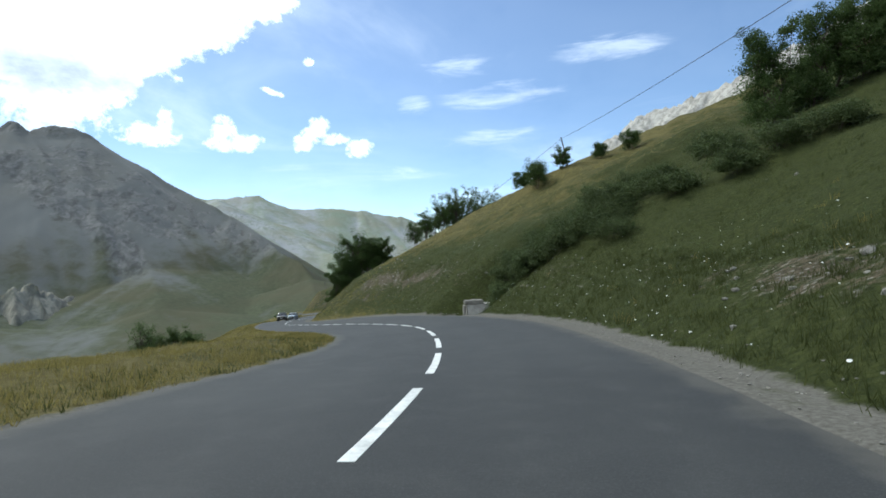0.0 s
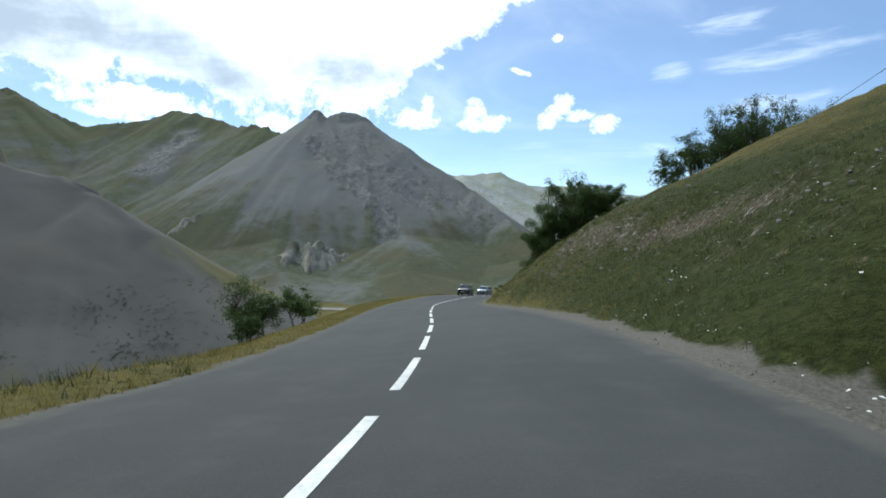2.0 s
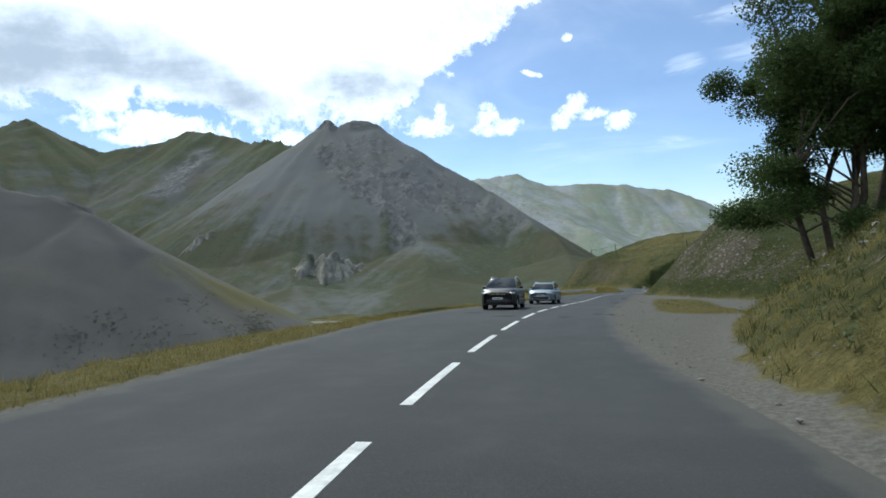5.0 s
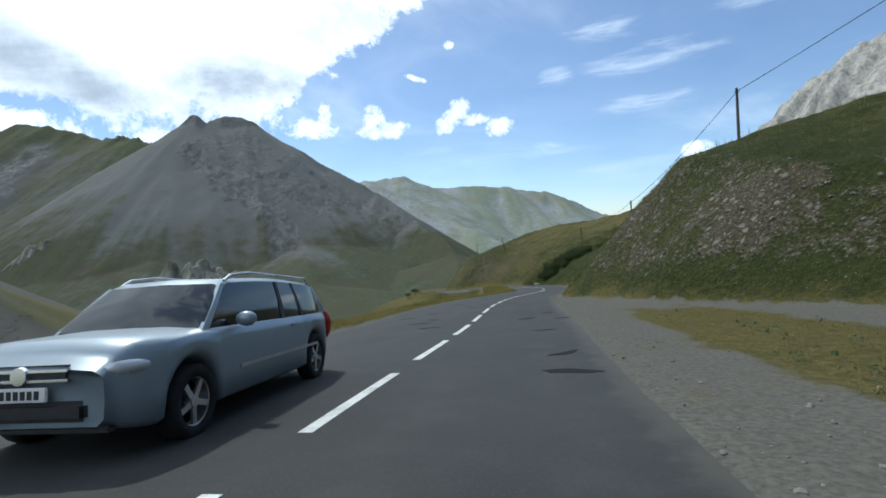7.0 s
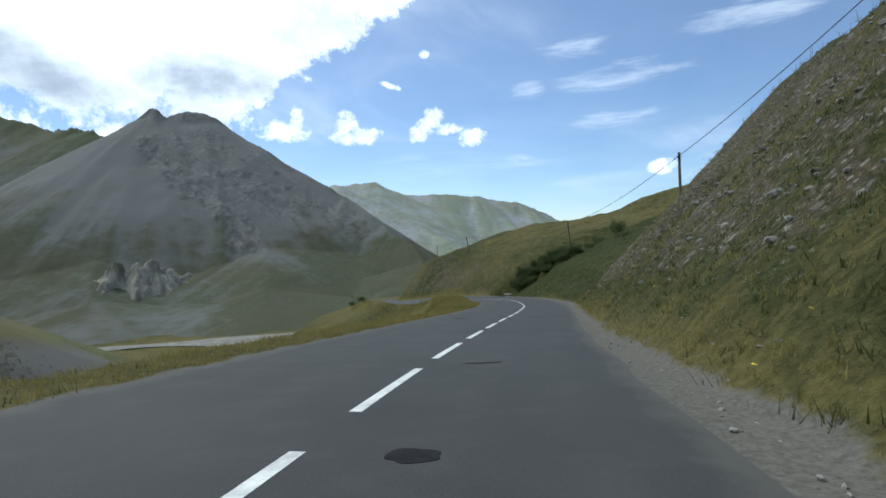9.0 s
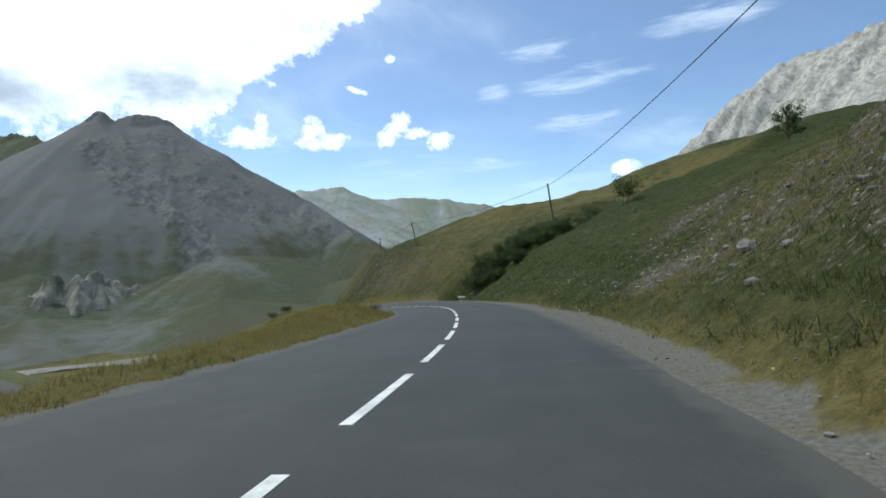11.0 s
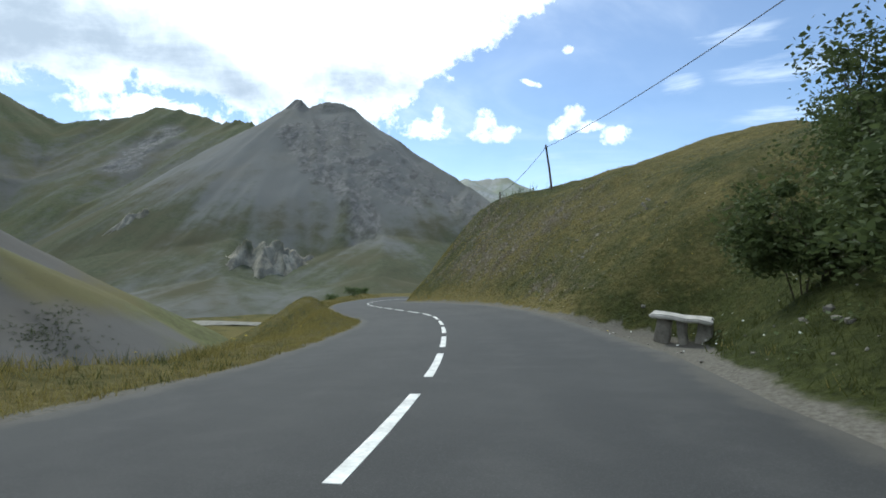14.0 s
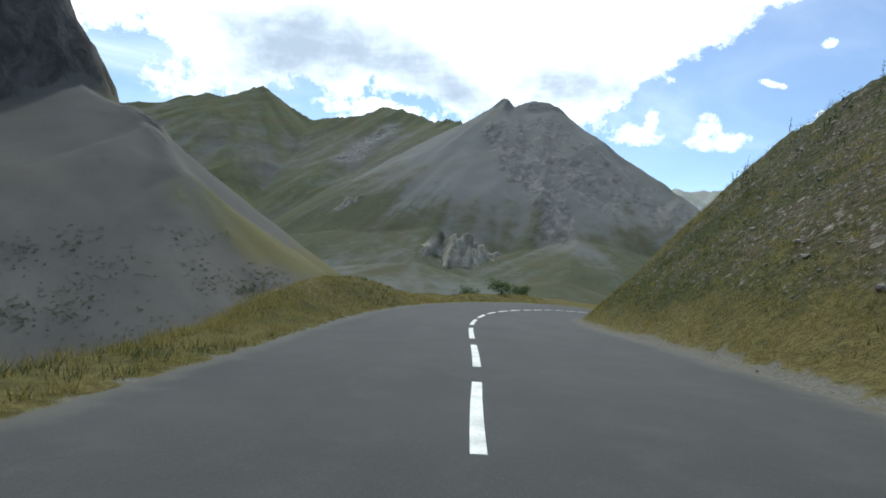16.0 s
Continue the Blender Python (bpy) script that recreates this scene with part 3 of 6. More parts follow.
# ------------------------------------------------------------------ road
rs = np.arange(-52, 420, 1.0)
cross = np.linspace(-1, 1, 25)
rv = []
for s in rs:
    hl, hr = np.interp(s, S0, HALF_L), np.interp(s, S0, HALF_R)
    w = 0.18 * float(fbm(np.array([s / 3.0]), np.array([0.5]), 3, 5)[0])
    w2 = 0.18 * float(fbm(np.array([s / 3.0]), np.array([9.5]), 3, 6)[0])
    c = np.array([np.interp(s, S0, CL[:, k]) for k in range(3)])
    nr = np.array([np.interp(s, S0, NRM[:, k]) for k in range(2)])
    for q in cross:
        n = q * (hr + w) if q > 0 else q * (hl + w2)
        rv.append((c[0] + nr[0] * n, c[1] + nr[1] * n, c[2] + tilt(s, n) - 0.006 * abs(n)))
rv = np.array(rv)
ri = np.arange(len(rv)).reshape(len(rs), len(cross))
rq = np.stack([ri[:-1, :-1], ri[:-1, 1:], ri[1:, 1:], ri[1:, :-1]], -1).reshape(-1, 4)
road = fast_mesh("road", rv, rq, M_ASPHALT)
rn = np.repeat(np.ones(len(rs)), len(cross)) * np.tile(cross, len(rs)) * 4.2
track = sum(np.exp(-((rn - q) / 0.34) ** 2) for q in (-2.9, -1.25, 1.25, 2.9))
cover_layer(road, np.stack([np.clip(track, 0, 1), ramp(np.abs(rn), 3.3, 4.2), 0 * rn], 1))
tagged(road, "worn grey asphalt mountain road with broken white centre line", "road", kind="structure")


def strip(name, s0, s1, n0, n1, mat, parent, lift=0.006):
    """A thin painted bar lying on the road between two stations."""
    st = np.linspace(s0, s1, max(2, int((s1 - s0) / 0.6) + 1))
    top, faces = [], []
    for s in st:
        c = [np.interp(s, S0, CL[:, k]) for k in range(3)]
        nr = [np.interp(s, S0, NRM[:, k]) for k in range(2)]
        for n in (n0, n1):
            top.append((c[0] + nr[0] * n, c[1] + nr[1] * n, c[2] + tilt(s, n) - 0.006 * abs(n) + lift))
    k = len(top)
    vs = top + [(a, b, c - 0.02) for a, b, c in top]
    for i in range(len(st) - 1):
        a = 2 * i
        faces += [(a, a + 1, a + 3, a + 2), (a, a + 2, a + 2 + k, a + k), (a + 1, a + 1 + k, a + 3 + k, a + 3)]
    faces += [(0, k, k + 1, 1), (k - 2, k - 1, 2 * k - 1, 2 * k - 2)]
    return mesh_ob(name, vs, faces, mat, parent, False)


# ------------------------------------------------------------------ mountains
def tent(px, py, ridges, slopes):
    """Height of a surface that falls off both sides of ridge lines."""
    best = np.full(px.shape, -1e9)
    for line, sl in zip(ridges, slopes):
        for (x0, y0, z0), (x1, y1, z1) in zip(line, line[1:]):
            dx, dy = x1 - x0, y1 - y0
            L2 = dx * dx + dy * dy
            t = np.clip(((px - x0) * dx + (py - y0) * dy) / L2, 0, 1)
            qx, qy = px - (x0 + t * dx), py - (y0 + t * dy)
            dist = np.hypot(qx, qy)
            best = np.maximum(best, z0 + t * (z1 - z0) - sl * dist)
    return best


HEIGHTS = {}


def near(px, py, line, wide):
    """1 along a line of (x, y) points, falling to 0 at that distance from it."""
    d = np.full(px.shape, 1e9)
    for (x0, y0), (x1, y1) in zip(line, line[1:]):
        dx, dy = x1 - x0, y1 - y0
        t = np.clip(((px - x0) * dx + (py - y0) * dy) / (dx * dx + dy * dy), 0, 1)
        d = np.minimum(d, np.hypot(px - x0 - t * dx, py - y0 - t * dy))
    return 1 - ramp(d, wide * 0.25, wide)


def fall_lines(z, step, seed, reach):
    """Streaks that run down the slope of a height grid: noise smeared along the steepest way. About 0, spread 1."""
    ny, nx = z.shape
    sm = z.copy()
    for _ in range(4):
        sm[1:-1, 1:-1] = (sm[1:-1, 1:-1] * 2 + sm[:-2, 1:-1] + sm[2:, 1:-1] + sm[1:-1, :-2] + sm[1:-1, 2:]) / 6
    gy_, gx_ = np.gradient(sm, step)
    gl = np.hypot(gx_, gy_) + 1e-6
    dx, dy = gx_ / gl, gy_ / gl
    jj, ii = np.meshgrid(np.arange(nx), np.arange(ny))
    grain = lattice(jj, ii, seed) - 0.5
    grain = grain + 1.4 * fbm(jj / 5.0, ii / 5.0, 2, seed + 3)
    acc, cnt = grain.copy(), 1
    for sign in (-1, 1):
        fx, fy = jj.astype(float), ii.astype(float)
        for _ in range(reach):
            kx, ky = np.clip(np.rint(fx).astype(int), 0, nx - 1), np.clip(np.rint(fy).astype(int), 0, ny - 1)
            fx, fy = fx + sign * dx[ky, kx], fy + sign * dy[ky, kx]
            kx, ky = np.clip(np.rint(fx).astype(int), 0, nx - 1), np.clip(np.rint(fy).astype(int), 0, ny - 1)
            acc = acc + grain[ky, kx]
            cnt += 1
    acc -= acc.mean()
    return acc / (acc.std() + 1e-9)


def mountain(name, label, ridges, slopes, box, step, mat, rough=(60, 14.0, 300, 45.0), floor=-140.0, crag=None, turf=None, seed=1, grain=(1.0, 2.6), gully=2.0, ledge=8.0, reach=22):
    """One mountain as a height field, with gullies down its slopes and broken ledges on its crags."""
    xs, ys = np.arange(box[0], box[2], step), np.arange(box[1], box[3], step)
    px, py = np.meshgrid(xs, ys)
    shape = px.shape
    px, py = px.ravel(), py.ravel()
    wx = px + 14 * fbm(px / 160.0, py / 160.0, 3, seed + 40)
    wy = py + 14 * fbm(px / 160.0, py / 160.0, 3, seed + 50)
    z = tent(wx, wy, ridges, slopes)
    rid = 1 - 2 * np.abs(fbm(px / (rough[2] * grain[0]), py / (rough[2] * grain[1]), 4, seed))
    z = z + rough[3] * 0.5 * (rid - 0.5) + rough[1] * fbm(px / (rough[0] * grain[0]), py / (rough[0] * grain[1]), 4, seed + 7, 0.6)
    streaks = fall_lines(z.reshape(shape), step, seed + 60, reach).ravel()
    rocky = np.clip(crag(px, py, z), 0, 1) if crag else np.full(px.shape, 0.2)
    z = z + gully * streaks * (1 - 0.4 * rocky)
    jag = np.abs(fbm(px / (step * 9), py / (step * 9), 4, seed + 90, 0.55)) + 0.7 * np.abs(fbm(px / (step * 24), py / (step * 24), 3, seed + 95))
    z = z + ledge * ramp(rocky, 0.30, 0.75) * (0.45 * streaks + 0.8 * (jag - 0.35))
    z = np.maximum(z, floor)
    HEIGHTS[name] = (box, step, z.reshape(shape))
    idx = np.arange(px.size).reshape(shape)
    q = np.stack([idx[:-1, :-1], idx[:-1, 1:], idx[1:, 1:], idx[1:, :-1]], -1).reshape(-1, 4)
    keep = (z[q] > floor + 0.01).any(1)
    ob = fast_mesh(name, np.stack([px, py, z], 1), q[keep], mat)
    cov = np.zeros((px.size, 3))
    cov[:, 0] = rocky
    cov[:, 1] = turf(px, py, z) if turf else 0.5
    cov[:, 2] = 0.5 + 0.24 * streaks
    cover_layer(ob, np.clip(cov, 0, 1))
    return tagged(ob, label, "mountain", kind="structure")


# the peak's turf colour is darkened to carry cloud shadow on its lower slopes
M_PEAK = mountain_material("grey_scree_peak", (0.147, 0.149, 0.140), (0.142, 0.139, 0.130), (0.064, 0.073, 0.036), 0.9, (1.0, 0.5, 0.8))
M_SCREE = mountain_material("scree_slope", (0.118, 0.113, 0.102), (0.075, 0.071, 0.067), (0.112, 0.118, 0.045), 0.85, (0.5, 1.0, 0.4))
# distance haze is put into these colours: scree, rock and turf paled and cooled
M_FAR = mountain_material("far_alp_hazed", (0.34, 0.345, 0.34), (0.31, 0.312, 0.31), (0.185, 0.225, 0.145), 0.85)
M_RIDGE = mountain_material("ridge_rock_and_turf", (0.120, 0.119, 0.108), (0.150, 0.148, 0.138), (0.070, 0.083, 0.036), 0.9, (0.8, 0.5, 0.6))
M_CLIFF = mountain_material("streaked_cliff", (0.15, 0.147, 0.125), (0.275, 0.258, 0.205), (0.064, 0.073, 0.036), 0.9, (1.0, 0.6, 0.15))
M_CRAG = mountain_material("pale_limestone_crag", (0.42, 0.40, 0.35), (0.36, 0.34, 0.30), (0.12, 0.14, 0.06), 0.4, (1.0, 1.0, 0.4))

peak_ridges = [[(-1000, 1905, 215), (-862, 1815, 332), (-775, 1740, 422), (-735, 1748, 413), (-685, 1790, 424), (-610, 1790, 410), (-490, 1780, 326),
                (-330, 1690, 222), (-175, 1570, 122), (-70, 1430, 35), (35, 1180, -60), (60, 1080, -105)],
               [(-765, 1735, 415), (-690, 1560, 262), (-640, 1350, 110), (-600, 1150, -20)], [(-520, 1780, 345), (-400, 1520, 150), (-330, 1300, 0)],
               [(-600, 1150, -20), (-500, 960, -92), (-420, 760, -138)], [(-330, 1300, 0), (-250, 1020, -88), (-170, 820, -138)], [(35, 1180, -60), (60, 900, -120), (90, 700, -160)],
               [(-800, 1752, 416), (-782, 1742, 437), (-760, 1738, 437)], [(-716, 1768, 420), (-692, 1780, 431), (-640, 1790, 428), (-600, 1790, 412)]]
rib = [(-700, 1560), (-640, 1500), (-555, 1430), (-440, 1360), (-375, 1300), (-365, 1230)]
face = [(-600, 1640), (-520, 1530), (-430, 1480), (-330, 1450)]
spur = [(-420, 1640), (-300, 1560), (-142, 1451), (-60, 1330), (-15, 1200)]


def peak_crag(x, y, z):
    return np.maximum.reduce([0.66 * near(x, y, rib, 85), 0.58 * near(x, y, face, 170), 0.56 * near(x, y, spur, 100), 0.52 * ramp(z, 340, 400), 0.05 + 0 * x])


def peak_turf(x, y, z):
    low = ramp(-z, -150, 70)
    return 0.04 + 0.62 * low + 0.30 * ramp(x, -330, -120) * ramp(-z, -60, 60) + 0.42 * near(x, y, [(-500, 1790), (-330, 1700), (-180, 1590)], 60) + 0.46 * ramp(-x, 660, 800) * ramp(-z, -240, -40)


mountain("mountain_peak", "grey scree-covered rocky peak with a notched summit", peak_ridges, (0.70, 0.72, 0.8, 0.18, 0.18, 0.24, 1.1, 0.95), (-1500, 480, 500, 2500), 6.0,
         M_PEAK, (60, 1.6, 170, 9.0), -140, peak_crag, peak_turf, 3, gully=1.2, ledge=7.0, reach=30)
north_ridges = [[(-3321, 1618, 480), (-3200, 1790, 520), (-2990, 2000, 648), (-2840, 2060, 625), (-2600, 2095, 692), (-2500, 2130, 640), (-2240, 2200, 512),
                 (-2090, 2290, 555), (-1900, 2400, 617), (-1570, 2340, 547), (-1090, 2050, 400)],
                [(-1900, 2400, 617), (-1650, 1950, 250), (-1350, 1500, 20)], [(-2600, 2095, 692), (-2150, 1700, 300), (-1700, 1350, 40)]]
mountain("mountain_ridge", "long green and grey alpine ridge with a pointed peak", north_ridges, (0.6, 0.6, 0.6), (-3800, 900, -700, 3000), 13.0,
         M_RIDGE, (110, 7.0, 420, 62.0), -140,
         lambda x, y, z: np.maximum(0.66 * near(x, y, [(-1640, 2170), (-1600, 1960), (-1540, 1820)], 120), 0.12 + 0.45 * near(x, y, [(-1430, 2270), (-1180, 2110)], 55) + 0.40 * ramp(z, 590, 680)),
         lambda x, y, z: 0.56 + 0.26 * ramp(z, 300, 470) + 0.16 * ramp(-z, -200, 0) - 0.5 * near(x, y, [(-1640, 2170), (-1600, 1960), (-1540, 1820)], 110), 8, gully=6.0, ledge=16.0, reach=26)
mountain("mountain_far", "far green mountains at the valley's end, haze painted into their colour",
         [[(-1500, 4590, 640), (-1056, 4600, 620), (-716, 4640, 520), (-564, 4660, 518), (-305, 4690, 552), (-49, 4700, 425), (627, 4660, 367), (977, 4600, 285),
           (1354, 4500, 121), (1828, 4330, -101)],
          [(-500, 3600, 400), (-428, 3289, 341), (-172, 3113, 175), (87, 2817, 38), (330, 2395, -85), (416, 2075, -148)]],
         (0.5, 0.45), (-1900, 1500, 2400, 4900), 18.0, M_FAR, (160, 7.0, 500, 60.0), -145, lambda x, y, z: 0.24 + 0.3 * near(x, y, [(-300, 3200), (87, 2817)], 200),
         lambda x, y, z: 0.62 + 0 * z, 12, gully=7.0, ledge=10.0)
scree_ridges = [[(-1008, 317, 474), (-785, 403, 366), (-720, 435, 304), (-667, 467, 214), (-627, 490, 142), (-602, 501, 76)], [(-785, 403, 366), (-791, 205, 348), (-861, -150, 330)],
                [(-935, 288, 118), (-650, 490, 92), (-450, 470, 31), (-360, 468, -9), (-312, 495, -46), (-290, 550, -86), (-268, 600, -122)], [(-935, 288, 108), (-963, -110, 88)]]
crest = [(-450, 470), (-360, 468), (-312, 495), (-290, 550), (-268, 600)]
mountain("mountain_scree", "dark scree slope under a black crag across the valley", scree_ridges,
         (1.9, 1.9, 0.62, 0.6), (-1500, -600, -80, 1000), 5.0, M_SCREE, (60, 1.6, 120, 7.0), -140,
         lambda x, y, z: 0.04 + 0.95 * ramp(z - tent(x, y, scree_ridges[2:], (0.62, 0.6)), 2, 18),
         lambda x, y, z: 0.04 + 0.60 * near(x, y, crest, 62) * ramp(x, -440, -320) + 0.45 * ramp(y - 0.2 * x, 590, 660) + 0.42 * ramp(-z, 84, 118), 17, (1.6, 1.0), gully=1.3, ledge=17.0, reach=40)
mountain("mountain_outcrop", "pale broken cliff above a stream gully",
         [[(-565, 1010, -84), (-530, 1040, -52), (-490, 1070, -38), (-455, 1105, -42), (-425, 1140, -66)], [(-525, 1035, -44), (-495, 950, -112)], [(-488, 1065, -34), (-452, 985, -110)]],
         (1.05, 0.8, 0.8), (-660, 860, -320, 1260), 2.5, M_CLIFF, (12, 5.0, 34, 20.0), -120, lambda x, y, z: 0.72 - 0.25 * ramp(-z, 90, 112), lambda x, y, z: 0.30 + 0.12 * ramp(z, -56, -42) + 0.3 * ramp(-z, 84, 104), 29, gully=3.5, ledge=7.0)
mountain("mountain_outcrop_2", "small pale crag on the lower slope",
         [[(-905, 1150, -20), (-880, 1160, 22), (-850, 1178, 26), (-825, 1195, -6)]],
         (1.2,), (-960, 1090, -770, 1260), 2.5, M_CLIFF, (12, 4.0, 30, 12.0), -60, lambda x, y, z: 0.75 + 0 * z, lambda x, y, z: 0.15 + 0 * z, 33, gully=2.5, ledge=5.0)
mountain("mountain_crag", "pale limestone crag above the grassy hill",
         [[(940, 1560, 200), (1040, 1500, 300), (1130, 1460, 385), (1210, 1400, 425), (1290, 1150, 470), (1455, 879, 590), (1500, 600, 600)]],
         (0.9,), (600, 400, 1900, 1900), 9.0, M_CRAG, (35, 9.0, 120, 40.0), -40, lambda x, y, z: 0.8 + 0 * z, lambda x, y, z: 0.1 + 0 * z, 23, gully=8.0, ledge=22.0)

# ------------------------------------------------------------------ centre line
for k in range(90):
    a = -47.52 + 4.32 * k
    strip("centre_dash", a, a + 3.0, -0.07, 0.07, M_PAINT, road)

# dark repairs where the surface has been patched
rngp = np.random.default_rng(31)
for k in range(30):
    s0 = rngp.uniform(100, 148) if k < 26 else rngp.uniform(148, 175)
    n0 = rngp.choice([-1, 1]) * rngp.uniform(0.9, 3.2)
    ln, wd = rngp.uniform(0.35, 0.9), rngp.uniform(0.12, 0.32)
    cx, cy = [np.interp(s0, S0, CL[:, q]) + n0 * np.interp(s0, S0, NRM[:, q]) for q in range(2)]
    tx, ty = [np.interp(s0, S0, TAN[:, q]) for q in range(2)]
    ang = 1.25 + rngp.normal() * 0.3
    ca, sa = math.cos(ang), math.sin(ang)
    ph = rngp.uniform(0, 6.28, 3)
    rim = []
    for j in range(22):
        a = 6.28318 * j / 22
        rr = 1 + 0.16 * math.sin(2 * a + ph[0]) + 0.12 * math.sin(3 * a + ph[1]) + 0.08 * math.sin(5 * a + ph[2])
        u, v = ln * 0.5 * math.cos(a) * rr, wd * 0.5 * math.sin(a) * rr + 0.1 * wd * math.sin(3 * math.cos(a) + ph[0])
        u, v = u * ca - v * sa, u * sa + v * ca
        px, py = cx + tx * u + ty * v, cy + ty * u - tx * v
        st, nn, zr = stations([px], [py])
        rim.append((px, py, zr[0] + float(tilt(st, nn)[0]) - 0.006 * abs(nn[0]) + 0.005))
    low = [(a, b, c - 0.015) for a, b, c in rim]
    mesh_ob("tar_patch", rim + low, [tuple(range(22))] + [(j, j + 22, (j + 1) % 22 + 22, (j + 1) % 22) for j in range(22)], M_TAR, road, False)

# ------------------------------------------------------------------ plants
def rand_unit(rng, n):
    v = rng.normal(size=(n, 3))
    return v / np.linalg.norm(v, axis=1)[:, None]


def leaf_quads(rng, centres, size, upward=0.3):
    """One small folded leaf spray at each centre."""
    n = len(centres)
    a = rand_unit(rng, n)
    a[:, 2] *= 0.6
    a /= np.linalg.norm(a, axis=1)[:, None]
    b = np.cross(a, rand_unit(rng, n) + np.array([0, 0, upward]))
    b /= np.linalg.norm(b, axis=1)[:, None] + 1e-9
    ln = size * rng.uniform(0.6, 1.4, n)[:, None]
    wd = ln * rng.uniform(0.35, 0.7, n)[:, None]
    v = np.stack([centres - a * ln * 0.5, centres + b * wd * 0.5, centres + a * ln * 0.5, centres - b * wd * 0.5], 1)
    return v.reshape(-1, 3), np.arange(4 * n).reshape(n, 4)


def tube(points, radii, sides=6):
    """Vertices and faces of a tapering limb along points."""
    vs, fs = [], []
    for i, (p, r) in enumerate(zip(points, radii)):
        d = Vector(points[min(i + 1, len(points) - 1)]) - Vector(points[max(i - 1, 0)])
        q = d.to_track_quat("Z", "Y")
        for k in range(sides):
            a = 2 * math.pi * k / sides
            vs.append(tuple(Vector(p) + q @ Vector((r * math.cos(a), r * math.sin(a), 0))))
        if i:
            for k in range(sides):
                a, b = (i - 1) * sides + k, (i - 1) * sides + (k + 1) % sides
                fs.append((a, b, b + sides, a + sides))
    vs.append(tuple(points[-1]))
    fs += [(len(vs) - 1, (len(points) - 1) * sides + (k + 1) % sides, (len(points) - 1) * sides + k) for k in range(sides)]
    return vs, fs


def plant(name, label, category, x, y, h, r, seed, leaves=2600, leaf=0.2, stems=1, clear=0.22, mat=None, group="", flat=1.0):
    """A tree or bush: forking stems and a crown of leaf sprays in uneven clumps."""
    rng = np.random.default_rng(seed)
    z = float(land(np.array([x]), np.array([y]))[0][0])
    base = new(name)
    base.location = (x, y, z)
    tagged(base, label, category, group)
    vs, fs, tips = [], [], []
    for sidx in range(stems):
        ang = rng.uniform(0, 6.28)
        lean = (0.12 if stems == 1 else 0.42) * r
        foot = np.array([math.cos(ang), math.sin(ang), 0]) * (0.05 if stems == 1 else 0.15 * r)
        top = foot + np.array([math.cos(ang) * lean, math.sin(ang) * lean, h * rng.uniform(0.72, 0.9)])
        pts = [foot * (1 - t) + top * t + rng.normal(size=3) * 0.03 * h * np.array([1, 1, 0.2]) * (t > 0) for t in np.linspace(0, 1, 6)]
        pts[0][2] = -0.25
        r0 = 0.022 * h / math.sqrt(stems)
        a, b = tube([tuple(p) for p in pts], [r0 * (1 - 0.85 * t) for t in np.linspace(0, 1, 6)])
        o = len(vs)
        vs += a
        fs += [tuple(i + o for i in f) for f in b]
        for k in range(int(26 / math.sqrt(stems))):
            an, up, out_ = rng.uniform(0, 6.28), rng.uniform(-1, 1), rng.uniform(0.25, 1.0) ** 0.7 * rng.choice([0.75, 0.95, 1.0, 1.25])
            mid_h, half_h = h * (0.5 + 0.5 * clear), h * (0.47 - 0.5 * clear)
            flatw = math.sqrt(max(0.05, 1 - up * up * (0.75 if up > 0 else 0.45)))
            p1 = np.array([math.cos(an) * r * flatw * out_, math.sin(an) * r * flatw * out_, mid_h + up * half_h * out_]) + foot * 0.5
            t = min(0.95, max(0.12, p1[2] / h * 0.75))
            j = min(int(t * 5), 4)
            p0 = pts[j] + (pts[j + 1] - pts[j]) * (t * 5 - j)
            mid = (p0 + p1) / 2 + np.array([0, 0, 0.04 * h])
            a, b = tube([tuple(p0), tuple(mid), tuple(p1)], [r0 * 0.4, r0 * 0.25, r0 * 0.08], 5)
            o = len(vs)
            vs += a
            fs += [tuple(i + o for i in f) for f in b]
            tips += [((mid + p1) / 2, 0.8), (p1, 1.0)]
        tips.append((top, 0.7))
    mesh_ob("trunk", vs, fs, M_BARK, base)
    per = max(6, int(leaves / len(tips)))
    cents = []
    for c, k in tips:
        k *= rng.uniform(0.6, 1.25)
        q = rng.normal(size=(int(per * rng.uniform(0.4, 1.6)), 3))
        q = q / np.sqrt(1 + (np.linalg.norm(q, axis=1) / 2.6) ** 2)[:, None] * np.array([1, 1, 0.8]) * r * 0.185 * k * rng.uniform(0.75, 1.3)
        cents.append(np.asarray(c) + q)
    cents = np.vstack(cents)
    cents = cents[cents[:, 2] > h * 0.05]
    v, f = leaf_quads(rng, cents, leaf)
    cr = fast_mesh("crown", v, f, mat or M_LEAF, False)
    cr.parent = base
    return base


